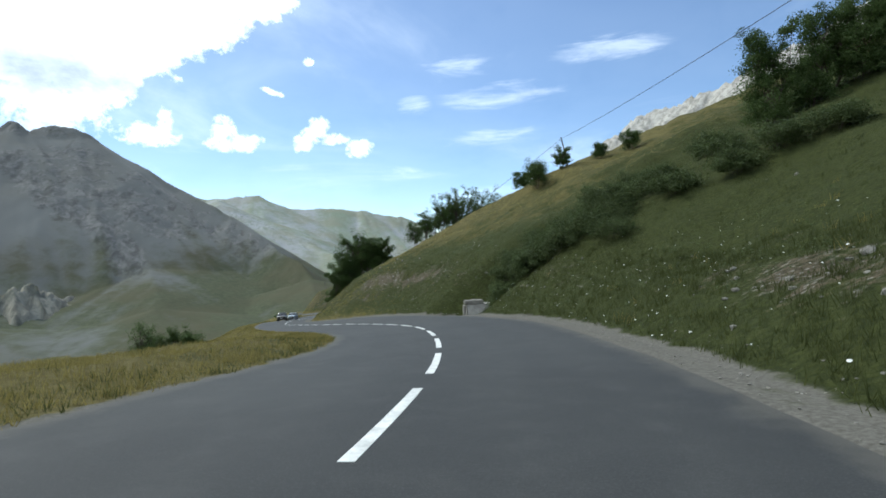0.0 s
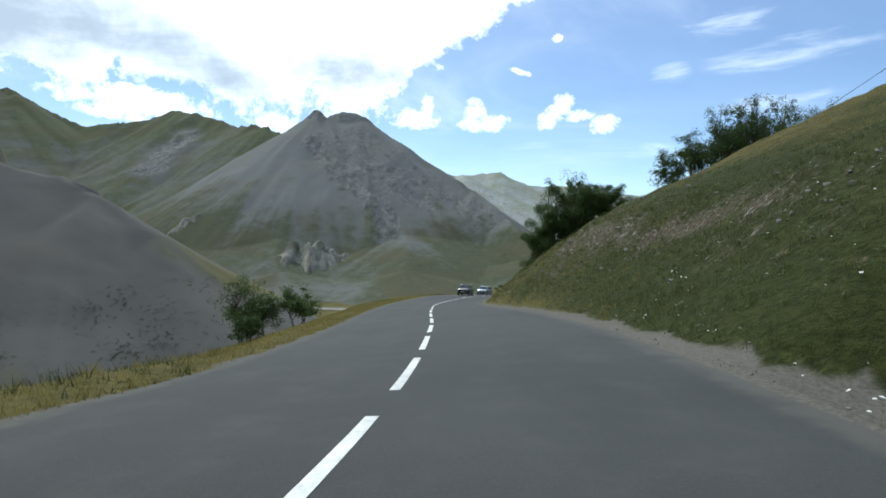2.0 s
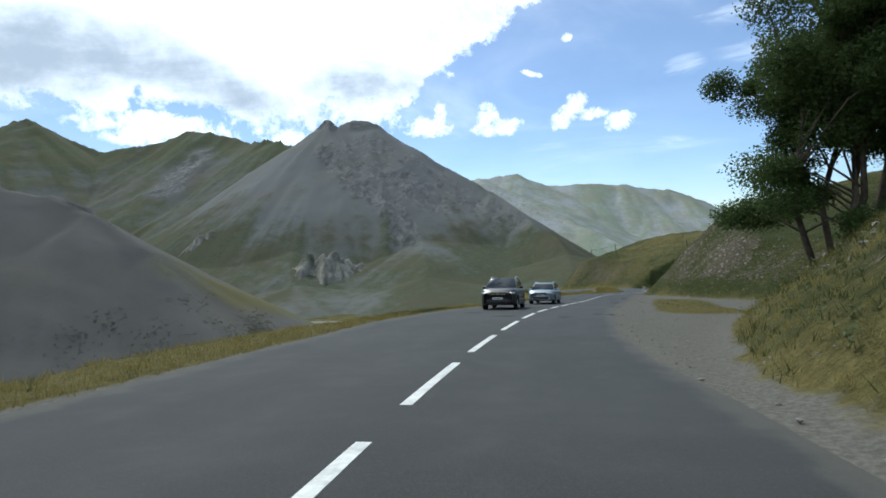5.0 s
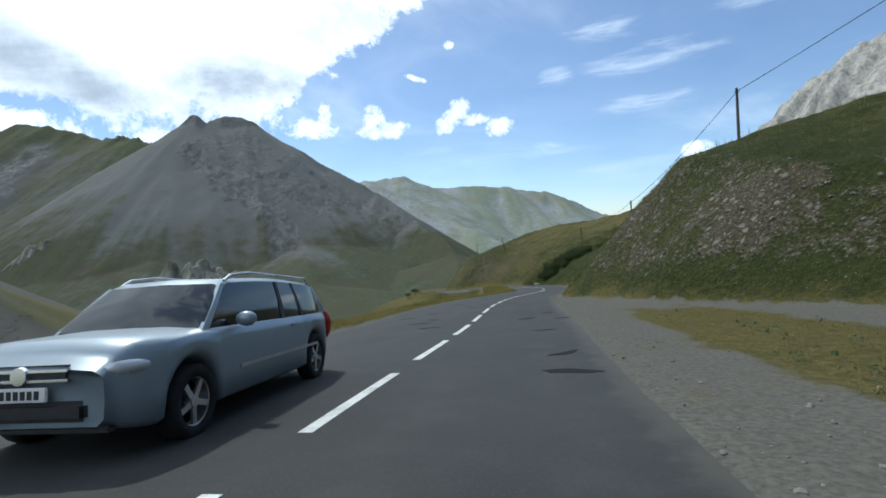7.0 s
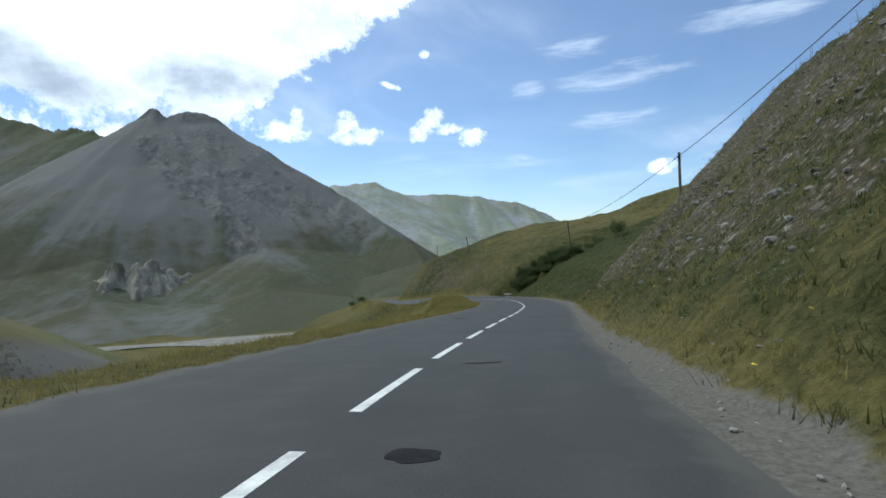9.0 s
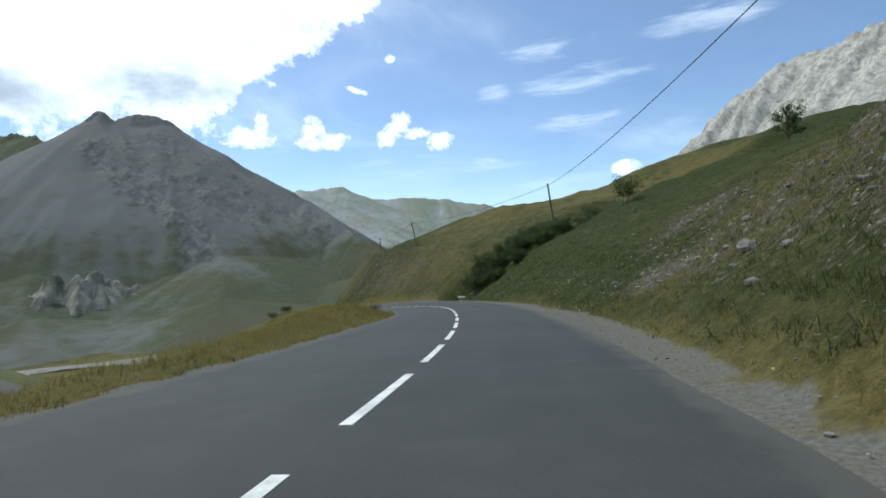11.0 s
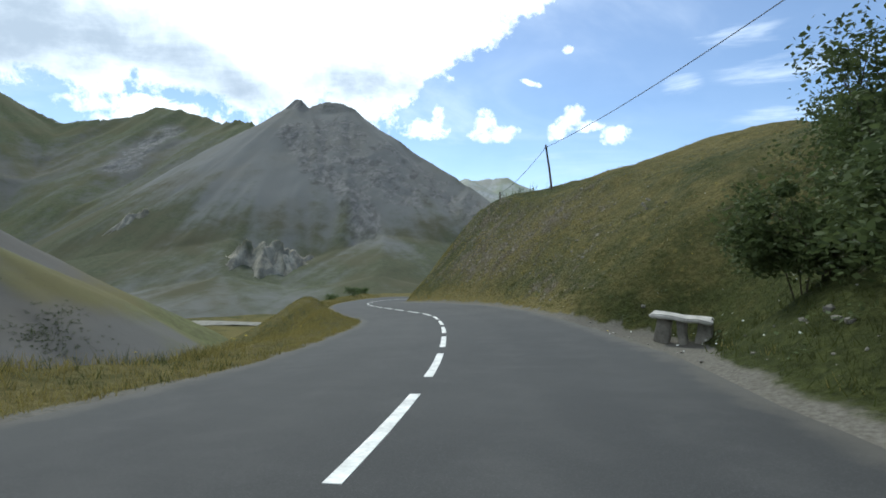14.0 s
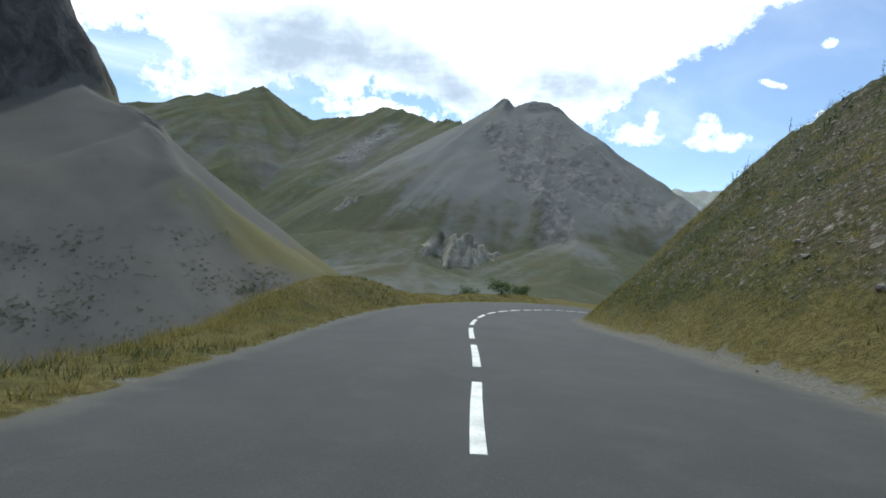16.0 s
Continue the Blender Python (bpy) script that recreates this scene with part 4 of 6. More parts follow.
ASH = "leafy ash tree with several thin trunks on the grassy slope"
for i, (x, y, h, r) in enumerate([(7.75, 97.3, 11.0, 2.7), (10.0, 99.0, 14.5, 3.3), (12.2, 98.4, 12.5, 2.9), (14.0, 97.2, 9.5, 2.5), (16.6, 98.0, 8.6, 2.2)]):
    plant("tree", ASH, "tree", x, y, h, r, 100 + i, 170000 if i == 0 else 36000, 0.095 if i == 0 else 0.14, 5 if i == 0 else 4, 0.02 if i == 0 else 0.12, group="ash trees above the lay-by")
ROW = "slender ash tree on the crest of the slope"
for i, (x, y, h, r) in enumerate([(20.0, 84.0, 4.2, 1.8), (22.5, 86.0, 5.0, 1.9), (26.0, 88.0, 7.2, 2.3), (28.5, 90.0, 8.4, 2.4), (31.5, 93.0, 8.8, 2.4), (37.0, 97.0, 9.2, 2.7), (41.0, 99.0, 8.6, 2.5),
                                  (24.2, 87.2, 4.0, 2.0), (27.3, 89.2, 5.2, 2.1), (30.0, 91.4, 7.4, 2.2), (34.2, 95.0, 7.6, 2.3), (36.0, 72.0, 2.2, 1.4), (33.8, 64.5, 2.2, 1.4), (33.0, 68.0, 2.4, 1.5), (31.4, 60.5, 3.8, 2.3), (36.4, 62.0, 2.8, 1.5), (43.0, 62.5, 2.2, 1.3), (46.5, 60.0, 2.8, 1.6)]):
    plant("tree", ROW, "tree", x, y, h * 1.12, r * 0.9, 130 + i, 9500, 0.13, 4, 0.03, group="trees along the crest")
BIG = "broad dark tree with grey trunks high on the slope"
for i, (x, y, h, r) in enumerate([(36.4, 29.8, 8.4, 2.5), (39.8, 28.0, 7.0, 2.6), (41.8, 26.2, 7.6, 2.7), (43.8, 24.2, 7.0, 2.7), (45.6, 22.4, 6.4, 2.5)]):
    plant("tree", BIG, "tree", x, y, h, r, 150 + i, 22000, 0.15, 5, 0.04, group="trees high on the slope")
WIL = "dense dark willow bush beside the road"
for i, (x, y, h, r) in enumerate([(14.4, 33.2, 2.3, 1.4), (15.4, 31.2, 2.4, 1.5), (16.2, 34.4, 2.8, 1.6), (17.0, 32.0, 2.8, 1.7), (18.2, 34.2, 2.6, 1.6), (13.7, 31.6, 1.7, 1.1), (19.6, 32.4, 2.6, 1.8), (21.0, 30.4, 2.7, 1.9), (22.4, 33.0, 2.6, 1.9), (14.6, 29.6, 1.5, 1.2), (18.4, 30.6, 2.0, 1.6)]):
    plant("bush", WIL, "bush", x, y, h, r, 170 + i, 11000, 0.11, 6, 0.05, M_WILLOW, "willow bushes by the culvert")
for i, (x, y, h, r) in enumerate([(35.4, 29.2, 2.4, 2.0), (38.0, 28.0, 2.6, 2.1), (40.6, 26.2, 2.6, 2.1), (42.8, 24.4, 2.4, 2.0), (44.6, 22.4, 2.4, 2.0)]):
    plant("bush", "dark leafy undergrowth at the foot of the trees", "bush", x, y, h, r, 350 + i, 6500, 0.14, 6, 0.03, M_LEAF, "undergrowth below the trees")
BAND = "dark willow shrub in the thicket up the slope"
for i, (x, y, h, r) in enumerate([(15.3, 29.6, 1.7, 1.4), (16.6, 28.6, 1.5, 1.4), (18.2, 27.8, 1.5, 1.5), (20.2, 28.4, 1.7, 1.6), (22.0, 29.4, 1.8, 1.7), (23.8, 28.0, 1.6, 1.6), (24.6, 31.0, 2.0, 1.8), (26.0, 33.2, 2.1, 1.8),
                                  (25.6, 36.0, 2.0, 1.8), (23.4, 36.4, 2.2, 1.8), (21.4, 37.0, 2.2, 1.7), (19.4, 36.8, 2.3, 1.7), (17.4, 36.9, 2.2, 1.6), (16.0, 36.6, 2.0, 1.4), (27.6, 37.6, 1.9, 1.8), (28.6, 35.0, 1.7, 1.7),
                                  (30.2, 39.0, 1.9, 1.8), (22.6, 25.2, 1.3, 1.5), (24.6, 22.4, 1.4, 1.6), (26.6, 21.4, 1.5, 1.6), (28.2, 19.6, 1.5, 1.6), (27.0, 25.0, 1.5, 1.7), (29.0, 28.2, 1.7, 1.7), (31.0, 30.6, 1.7, 1.7)]):
    plant("bush", BAND, "bush", x, y, h, r, 300 + i, 5200, 0.13, 6, 0.03, M_WILLOW, "thicket of willow shrubs")
MID = "low green bush on the grassy slope"
for i, (x, y, h, r) in enumerate([(17.8, 25.0, 1.2, 1.7), (19.2, 27.4, 1.3, 1.8), (18.6, 30.4, 1.2, 1.7)]):
    plant("bush", MID, "bush", x, y, h, r, 190 + i, 4000, 0.11, 6, 0.02, M_WILLOW, "low bushes on the slope")
LEFT = "small round tree on the slope below the road"
for i, (x, y, h, r) in enumerate([(-19.5, 73.0, 6.6, 2.5), (-18.8, 75.6, 4.4, 1.7), (-16.4, 77.0, 4.0, 1.7), (-13.9, 74.0, 2.4, 1.5), (-17.9, 70.6, 2.6, 1.6)]):
    plant("tree", LEFT, "tree", x, y, h, r, 210 + i, 4600, 0.16, 3, 0.2, group="small trees below the road")
for i, (x, y, h, r) in enumerate([(-15.0, 58.0, 1.5, 1.7), (-18.0, 52.0, 1.6, 1.9), (-20.0, 62.0, 1.8, 2.0), (-22.0, 56.0, 1.8, 2.0), (-21.0, 44.0, 1.4, 1.7)]):
    plant("bush", "ragged bush on the slope below the road", "bush", x, y, h, r, 220 + i, 1500, 0.16, 4, 0.05, M_WILLOW, "bushes below the road")
for i, (x, y, h, r) in enumerate([(27.4, 236.4, 1.9, 1.4), (27.6, 240.4, 1.9, 1.4), (28.2, 238.4, 2.6, 1.6), (29.2, 240.4, 3.2, 1.8), (30.2, 242.2, 3.2, 1.9), (30.4, 237.6, 2.2, 1.6), (31.8, 240.0, 2.7, 1.8), (33.2, 236.6, 2.2, 1.6),
                                  (34.6, 239.0, 2.4, 1.7), (32.0, 234.4, 1.3, 1.4), (36.2, 237.4, 2.2, 1.8), (37.6, 240.2, 2.2, 1.8), (35.4, 234.8, 1.6, 1.6), (38.4, 236.2, 1.9, 1.8), (29.2, 234.8, 1.5, 1.3), (33.6, 241.4, 2.4, 1.7)]):
    plant("bush", "large dark willow bush on the bank above the road", "bush", x, y, h, r, 240 + i, 11000, 0.11, 6, 0.04, M_WILLOW, "willow bushes on the bank")
plant("tree", "small round tree alone on the grassy slope", "tree", 45.1, 233.0, 3.6, 1.9, 260, 2400, 0.17, 3, 0.2)
plant("bush", "low bush on the grassy slope", "bush", 44.5, 240.6, 1.6, 2.0, 261, 1500, 0.16, 4, 0.05, M_WILLOW)
plant("bush", "low bush on the grassy slope", "bush", 42.0, 238.6, 1.3, 1.8, 262, 1300, 0.16, 4, 0.05, M_WILLOW)
plant("tree", "dark tree on the crest below the crag", "tree", 93.0, 261.0, 8.0, 3.0, 263, 3000, 0.3, 1, 0.12)
for i, (x, y, h, r) in enumerate([(-20.7, 277.6, 2.2, 1.7), (-6.8, 267.5, 2.2, 1.8), (-12.5, 272.0, 1.6, 1.4), (-13.5, 312.0, 1.7, 1.7), (-10.8, 314.0, 1.5, 1.5), (-12.0, 322.0, 1.7, 1.6)]):
    plant("bush", "dark bush at the edge of the drop", "bush", x, y, h, r, 270 + i, 1500, 0.17, 4, 0.05, M_LEAF, "bushes at the edge of the drop")

# shrubs and juniper in patches on the lower scree, too far off to count
rgs = np.random.default_rng(61)
hb, hs, hz = HEIGHTS["mountain_scree"]
hubs = np.stack([rgs.uniform(-415, -240, 34), rgs.uniform(235, 480, 34), rgs.uniform(4, 15, 34)], 1)
pick = rgs.integers(0, 34, 1500)
qx, qy = hubs[pick, 0] + rgs.normal(size=1500) * hubs[pick, 2], hubs[pick, 1] + rgs.normal(size=1500) * hubs[pick, 2]
cu, cv = (qx - hb[0]) / hs, (qy - hb[1]) / hs
iu, iv = cu.astype(int), cv.astype(int)
cu, cv = cu - iu, cv - iv
qz = (hz[iv, iu] * (1 - cu) + hz[iv, iu + 1] * cu) * (1 - cv) + (hz[iv + 1, iu] * (1 - cu) + hz[iv + 1, iu + 1] * cu) * cv
sel = (qz > -122) & (qz < -48)
qx, qy, qz = qx[sel], qy[sel], qz[sel]
size_ = rgs.uniform(0.5, 1.3, len(qx))
cents = np.repeat(np.stack([qx, qy, qz + 0.3 * size_], 1), 26, 0) + rgs.normal(size=(len(qx) * 26, 3)) * np.repeat(size_, 26)[:, None] * np.array([0.75, 0.75, 0.42])
v, f = leaf_quads(rgs, cents, 0.55)
tagged(fast_mesh("scree_shrubs", v, f, leaf_material("juniper", (0.055, 0.068, 0.034), (0.105, 0.125, 0.058)), False), "patches of low green shrubs on the grey scree", "shrubs", kind="stuff")
# pale gravel bed of the stream on the valley floor
bed_u, bed_v = np.linspace(0, 1, 60), np.linspace(-1, 1, 14)
bv = []
for u in bed_u:
    cx, cy = -430 + 360 * u, 712 + 96 * u + 14 * math.sin(u * 7.0)
    half = (20 + 9 * math.sin(u * 11 + 1)) * math.sin(math.pi * (0.06 + 0.88 * u)) ** 0.5
    for w in bed_v:
        bv.append((cx - 0.25 * w * half, cy + w * half, -125.6 - 0.8 * w * w + 0.25 * float(fbm(np.array([cx / 6.0]), np.array([(cy + w * half) / 6.0]), 3, 71)[0])))
bi = np.arange(len(bv)).reshape(len(bed_u), len(bed_v))
river = fast_mesh("river_bed", np.array(bv), np.stack([bi[:-1, :-1], bi[1:, :-1], bi[1:, 1:], bi[:-1, 1:]], -1).reshape(-1, 4), plain("river_gravel", (0.23, 0.222, 0.19), 0.95, 0, 0.3, 0.08, 0.5, 0.6))
tagged(river, "pale dry gravel bed of a stream on the valley floor", "river bed", kind="structure")

# ------------------------------------------------------------------ poles and cable
pole_tops = []


def pole(x, y, top, lean=(0.0, 0.0)):
    z = float(land(np.array([x]), np.array([y]))[0][0])
    h = top - z
    p = new("utility_pole")
    p.location = (x, y, z)
    tagged(p, "thin weathered wooden utility pole standing in the grass", "utility pole", "poles along the slope")
    vs, fs = tube([(0, 0, -0.6), (lean[0] * 0.5, lean[1] * 0.5, h * 0.5), (lean[0], lean[1], h)], [0.13, 0.115, 0.10], 10)
    mesh_ob("shaft", vs, fs, M_POLE, p)
    bm = bmesh.new()
    bmesh.ops.create_cone(bm, cap_ends=True, segments=10, radius1=0.12, radius2=0.10, depth=0.09)
    bmesh.ops.translate(bm, verts=bm.verts, vec=(lean[0], lean[1], h + 0.04))
    part("cap", bm, M_POLE, p)
    for sgn in (-1, 1):
        bm = bmesh.new()
        bmesh.ops.create_cone(bm, cap_ends=True, segments=8, radius1=0.045, radius2=0.03, depth=0.14)
        bmesh.ops.rotate(bm, verts=bm.verts, matrix=Matrix.Rotation(radians(90), 3, "Y"))
        bmesh.ops.translate(bm, verts=bm.verts, vec=(lean[0] + 0.16 * sgn, lean[1], h - 0.25))
        part("insulator", bm, M_CONC, p)
    pole_tops.append((x + lean[0], y + lean[1], top - 0.2))


pole(43.6, 72.0, 17.0, (-1.2, 0.0))
pole(27.2, 152.0, -2.0, (0.4, 0.6))
pole(30.2, 184.1, -9.6)
pole(38.4, 238.4, -13.4, (-0.5, 0.4))
pole(23.7, 285.0, -15.2, (-0.8, 0.0))
pole(16.0, 312.0, -17.6, (-0.3, 0.0))
pole(60.0, 395.0, -24.0)
cable = new("cable")
tagged(cable, "thin black overhead cable slung from pole to pole", "cable")
line = [(14.0, -62.0, 19.0)] + pole_tops
for (a, b) in zip(line, line[1:]):
    pts = []
    for t in np.linspace(0, 1, 15):
        q = [a[k] + (b[k] - a[k]) * t for k in range(3)]
        q[2] -= 4 * t * (1 - t) * 0.018 * math.dist(a, b)
        pts.append(tuple(q))
    vs, fs = tube(pts, [0.028] * len(pts), 5)
    mesh_ob("span", vs, fs, M_WIRE, cable)

# ------------------------------------------------------------------ stonework by the road
def rough_box(sx, sy, sz, seed, amp=0.03, cuts=3, bevel=0.05):
    """A worn block with chipped edges, standing on z = 0."""
    rng = np.random.default_rng(seed)
    bm = bmesh.new()
    bmesh.ops.create_cube(bm, size=1.0)
    bmesh.ops.scale(bm, verts=bm.verts, vec=(sx, sy, sz))
    bmesh.ops.translate(bm, verts=bm.verts, vec=(0, 0, sz / 2))
    bmesh.ops.bevel(bm, geom=bm.edges[:], offset=bevel, segments=2, affect="EDGES")
    bmesh.ops.subdivide_edges(bm, edges=bm.edges[:], cuts=cuts, use_grid_fill=True)
    for v in bm.verts:
        q = noise.noise_vector(v.co * 2.3 + Vector((seed, 0, 0)))
        v.co += q * amp + noise.noise_vector(v.co * 9.0 + Vector((0, seed, 0))) * amp * 0.35
    return bm


def ground_at(x, y):
    return float(land(np.array([x]), np.array([y]))[0][0])


culvert = new("culvert_block")
culvert.location = (13.2, 35.9, ground_at(12.7, 35.6) - 0.1)
culvert.scale = (1.05, 1.05, 1.05)
culvert.rotation_euler = (0, 0, radians(-12))
tagged(culvert, "weathered concrete culvert block with a broken slab on top", "concrete block")
bm = rough_box(1.9, 1.15, 1.25, 3, 0.012, 3, 0.03)
bmesh.ops.translate(bm, verts=bm.verts, vec=(0.12, 0, 0))
part("body", bm, M_CONC, culvert)
bm = rough_box(1.35, 0.95, 0.30, 5, 0.035, 3, 0.05)
bmesh.ops.translate(bm, verts=bm.verts, vec=(-0.32, -0.12, 1.23))
part("slab", bm, M_STONE, culvert, "chipped limestone slab")
bm = rough_box(0.16, 0.7, 1.2, 7, 0.03, 2, 0.03)
bmesh.ops.translate(bm, verts=bm.verts, vec=(-1.02, -0.1, 0))
part("side_stone", bm, M_STONE, culvert)

bench = new("stone_bench")
bench.location = (27.9, 249.9, ground_at(27.4, 249.7) + 0.12)
bench.rotation_euler = (0, 0, radians(-20))
tagged(bench, "rough stone table slab on upright stones by the verge", "stone table")
bm = rough_box(2.1, 1.15, 0.15, 11, 0.075, 4, 0.05)
bmesh.ops.rotate(bm, verts=bm.verts, matrix=Matrix.Rotation(radians(2.5), 3, "Y"))
bmesh.ops.translate(bm, verts=bm.verts, vec=(0, 0, 0.78))
part("slab", bm, M_CONC, bench)
for sx, wide, lean in ((-0.66, 0.55, 8), (0.12, 0.34, -7), (0.74, 0.5, 5)):
    bm = rough_box(wide, 0.30, 1.0, 13 + int(sx * 10), 0.075, 3, 0.06)
    bmesh.ops.rotate(bm, verts=bm.verts, matrix=Matrix.Rotation(radians(lean), 3, "Y"))
    bmesh.ops.translate(bm, verts=bm.verts, vec=(sx, 0.06 * sx, -0.2))
    part("support", bm, M_STONE, bench)


def boulder(x, y, size, seed):
    bm = bmesh.new()
    bmesh.ops.create_icosphere(bm, subdivisions=3, radius=size)
    for v in bm.verts:
        v.co.z *= 0.7
        v.co += noise.noise_vector(v.co * (1.6 / size) + Vector((seed, 0, 0))) * size * 0.35
        v.co += noise.noise_vector(v.co * (5.0 / size) + Vector((0, seed, 0))) * size * 0.09
    ob = part("boulder", bm, M_STONE, None)
    ob.location = (x, y, ground_at(x, y) + size * 0.25)
    tagged(ob, "grey limestone boulder half sunk in the bank", "boulder", "boulders on the banks")


for k, (s, n, size) in enumerate([(147, 8.5, 0.4), (152, 10.5, 0.5), (158, 7.0, 0.35), (163, 12.0, 0.45), 
                                  (190, 8.0, 0.4), (193, 7.2, 0.5), (186, 9.5, 0.35), (196, 8.8, 0.3), (62, 12.5, 0.35), (66, 13.5, 0.4), (57, 12.8, 0.3), (70, 12.2, 0.35), (255, 8.5, 0.22),
                                  (262, 8.6, 0.25), (9.5, 8.2, 0.35), (10.6, 8.6, 0.3), (171, 9.0, 0.4), (177, 10.5, 0.45)]):
    x, y, z = at_road(s, n)
    boulder(x, y, size * 0.45, k + 1)


# ------------------------------------------------------------------ foot of the bank by the lay-by
post = new("stone_post")
post.location = (16.6, 118.4, ground_at(16.6, 118.4) - 0.1)
tagged(post, "short weathered stone post at the foot of the bank", "post")
part("shaft", rough_box(0.30, 0.30, 1.05, 41, 0.03, 2, 0.04), M_STONE, post)
bm = rough_box(0.40, 0.38, 0.10, 42, 0.02, 2, 0.03)
bmesh.ops.translate(bm, verts=bm.verts, vec=(0, 0, 1.04))
part("cap", bm, M_CONC, post)
beam = new("timber_beam")
beam.location = (18.1, 117.6, ground_at(18.1, 117.6) + 0.25)
beam.rotation_euler = (0, radians(-22), radians(-25))
tagged(beam, "dark weathered timber beam fallen against the bank", "beam")
bm = rough_box(2.6, 0.22, 0.20, 43, 0.02, 3, 0.03)
part("timber", bm, plain("dark_timber", (0.035, 0.032, 0.045), 0.85, 0, 0.3, 5.0, 0.4, 30.0), beam)
for k, (dx, dy, sz) in enumerate([(17.0, 117.9, 0.16), (17.35, 117.7, 0.13), (17.7, 117.6, 0.17), (18.2, 117.3, 0.14), (18.7, 117.1, 0.16)]):
    boulder(dx, dy, sz, 60 + k)
for x, y, h, r in ((15.2, 230.4, 1.1, 0.7), (14.6, 231.6, 0.8, 0.6)):
    plant("bush", "small ragged bush in the yellow verge grass", "bush", x, y, h, r, int(x * 10), 900, 0.07, 5, 0.03, M_WILLOW, "bushes in the verge")

# ------------------------------------------------------------------ cars
def coat(name, colour, metal=0.3):
    m, t, b = material(name, 0.28, metal)
    p = t.nodes.new("ShaderNodeTexCoord").outputs["Object"]
    n = noise_tex(t, p, 3.0, 5)
    t.links.new(mixc(t, smooth(t, n, 0.3, 0.75), colour, tuple(c * 0.93 + 0.003 for c in colour)), b.inputs["Base Color"])
    t.links.new(smooth(t, noise_tex(t, p, 8.0, 4), 0.3, 0.7, 0.34, 0.42), b.inputs["Roughness"])
    b.inputs["Coat Weight"].default_value, b.inputs["Coat Roughness"].default_value = 0.35, 0.12
    return m


M_BLACKCAR, M_SILVER = coat("black_car_paint", (0.010, 0.010, 0.012), 0.0), coat("silver_blue_car_paint", (0.27, 0.33, 0.38), 0.25)
M_GLASS, gt, gb = material("tinted_car_glass", 0.06)
gb.inputs["Base Color"].default_value, gb.inputs["Specular IOR Level"].default_value = (0.012, 0.015, 0.017, 1), 0.7
M_RUBBER = plain("tyre_rubber", (0.022, 0.022, 0.023), 0.85, 0, 0.25, 9.0)
M_ALLOY = plain("alloy", (0.55, 0.56, 0.58), 0.35, 0.9, 0.12, 6.0)
M_CHROME = plain("chrome", (0.75, 0.75, 0.77), 0.15, 1.0, 0.05)
M_TRIM = plain("black_plastic", (0.02, 0.02, 0.021), 0.55, 0, 0.25, 9.0)
M_LAMP = plain("clear_lamp_lens", (0.62, 0.64, 0.66), 0.12, 0.3, 0.15, 9.0)
M_RED = plain("red_lamp_lens", (0.35, 0.02, 0.02), 0.2, 0, 0.2, 9.0)
M_PLATE = plain("white_plate", (0.7, 0.7, 0.68), 0.5, 0, 0.06)
M_BEAM, bt, bb = material("lit_headlamp", 0.2)
bb.inputs["Emission Color"].default_value, bb.inputs["Emission Strength"].default_value = (1.0, 0.86, 0.6, 1), 2.5


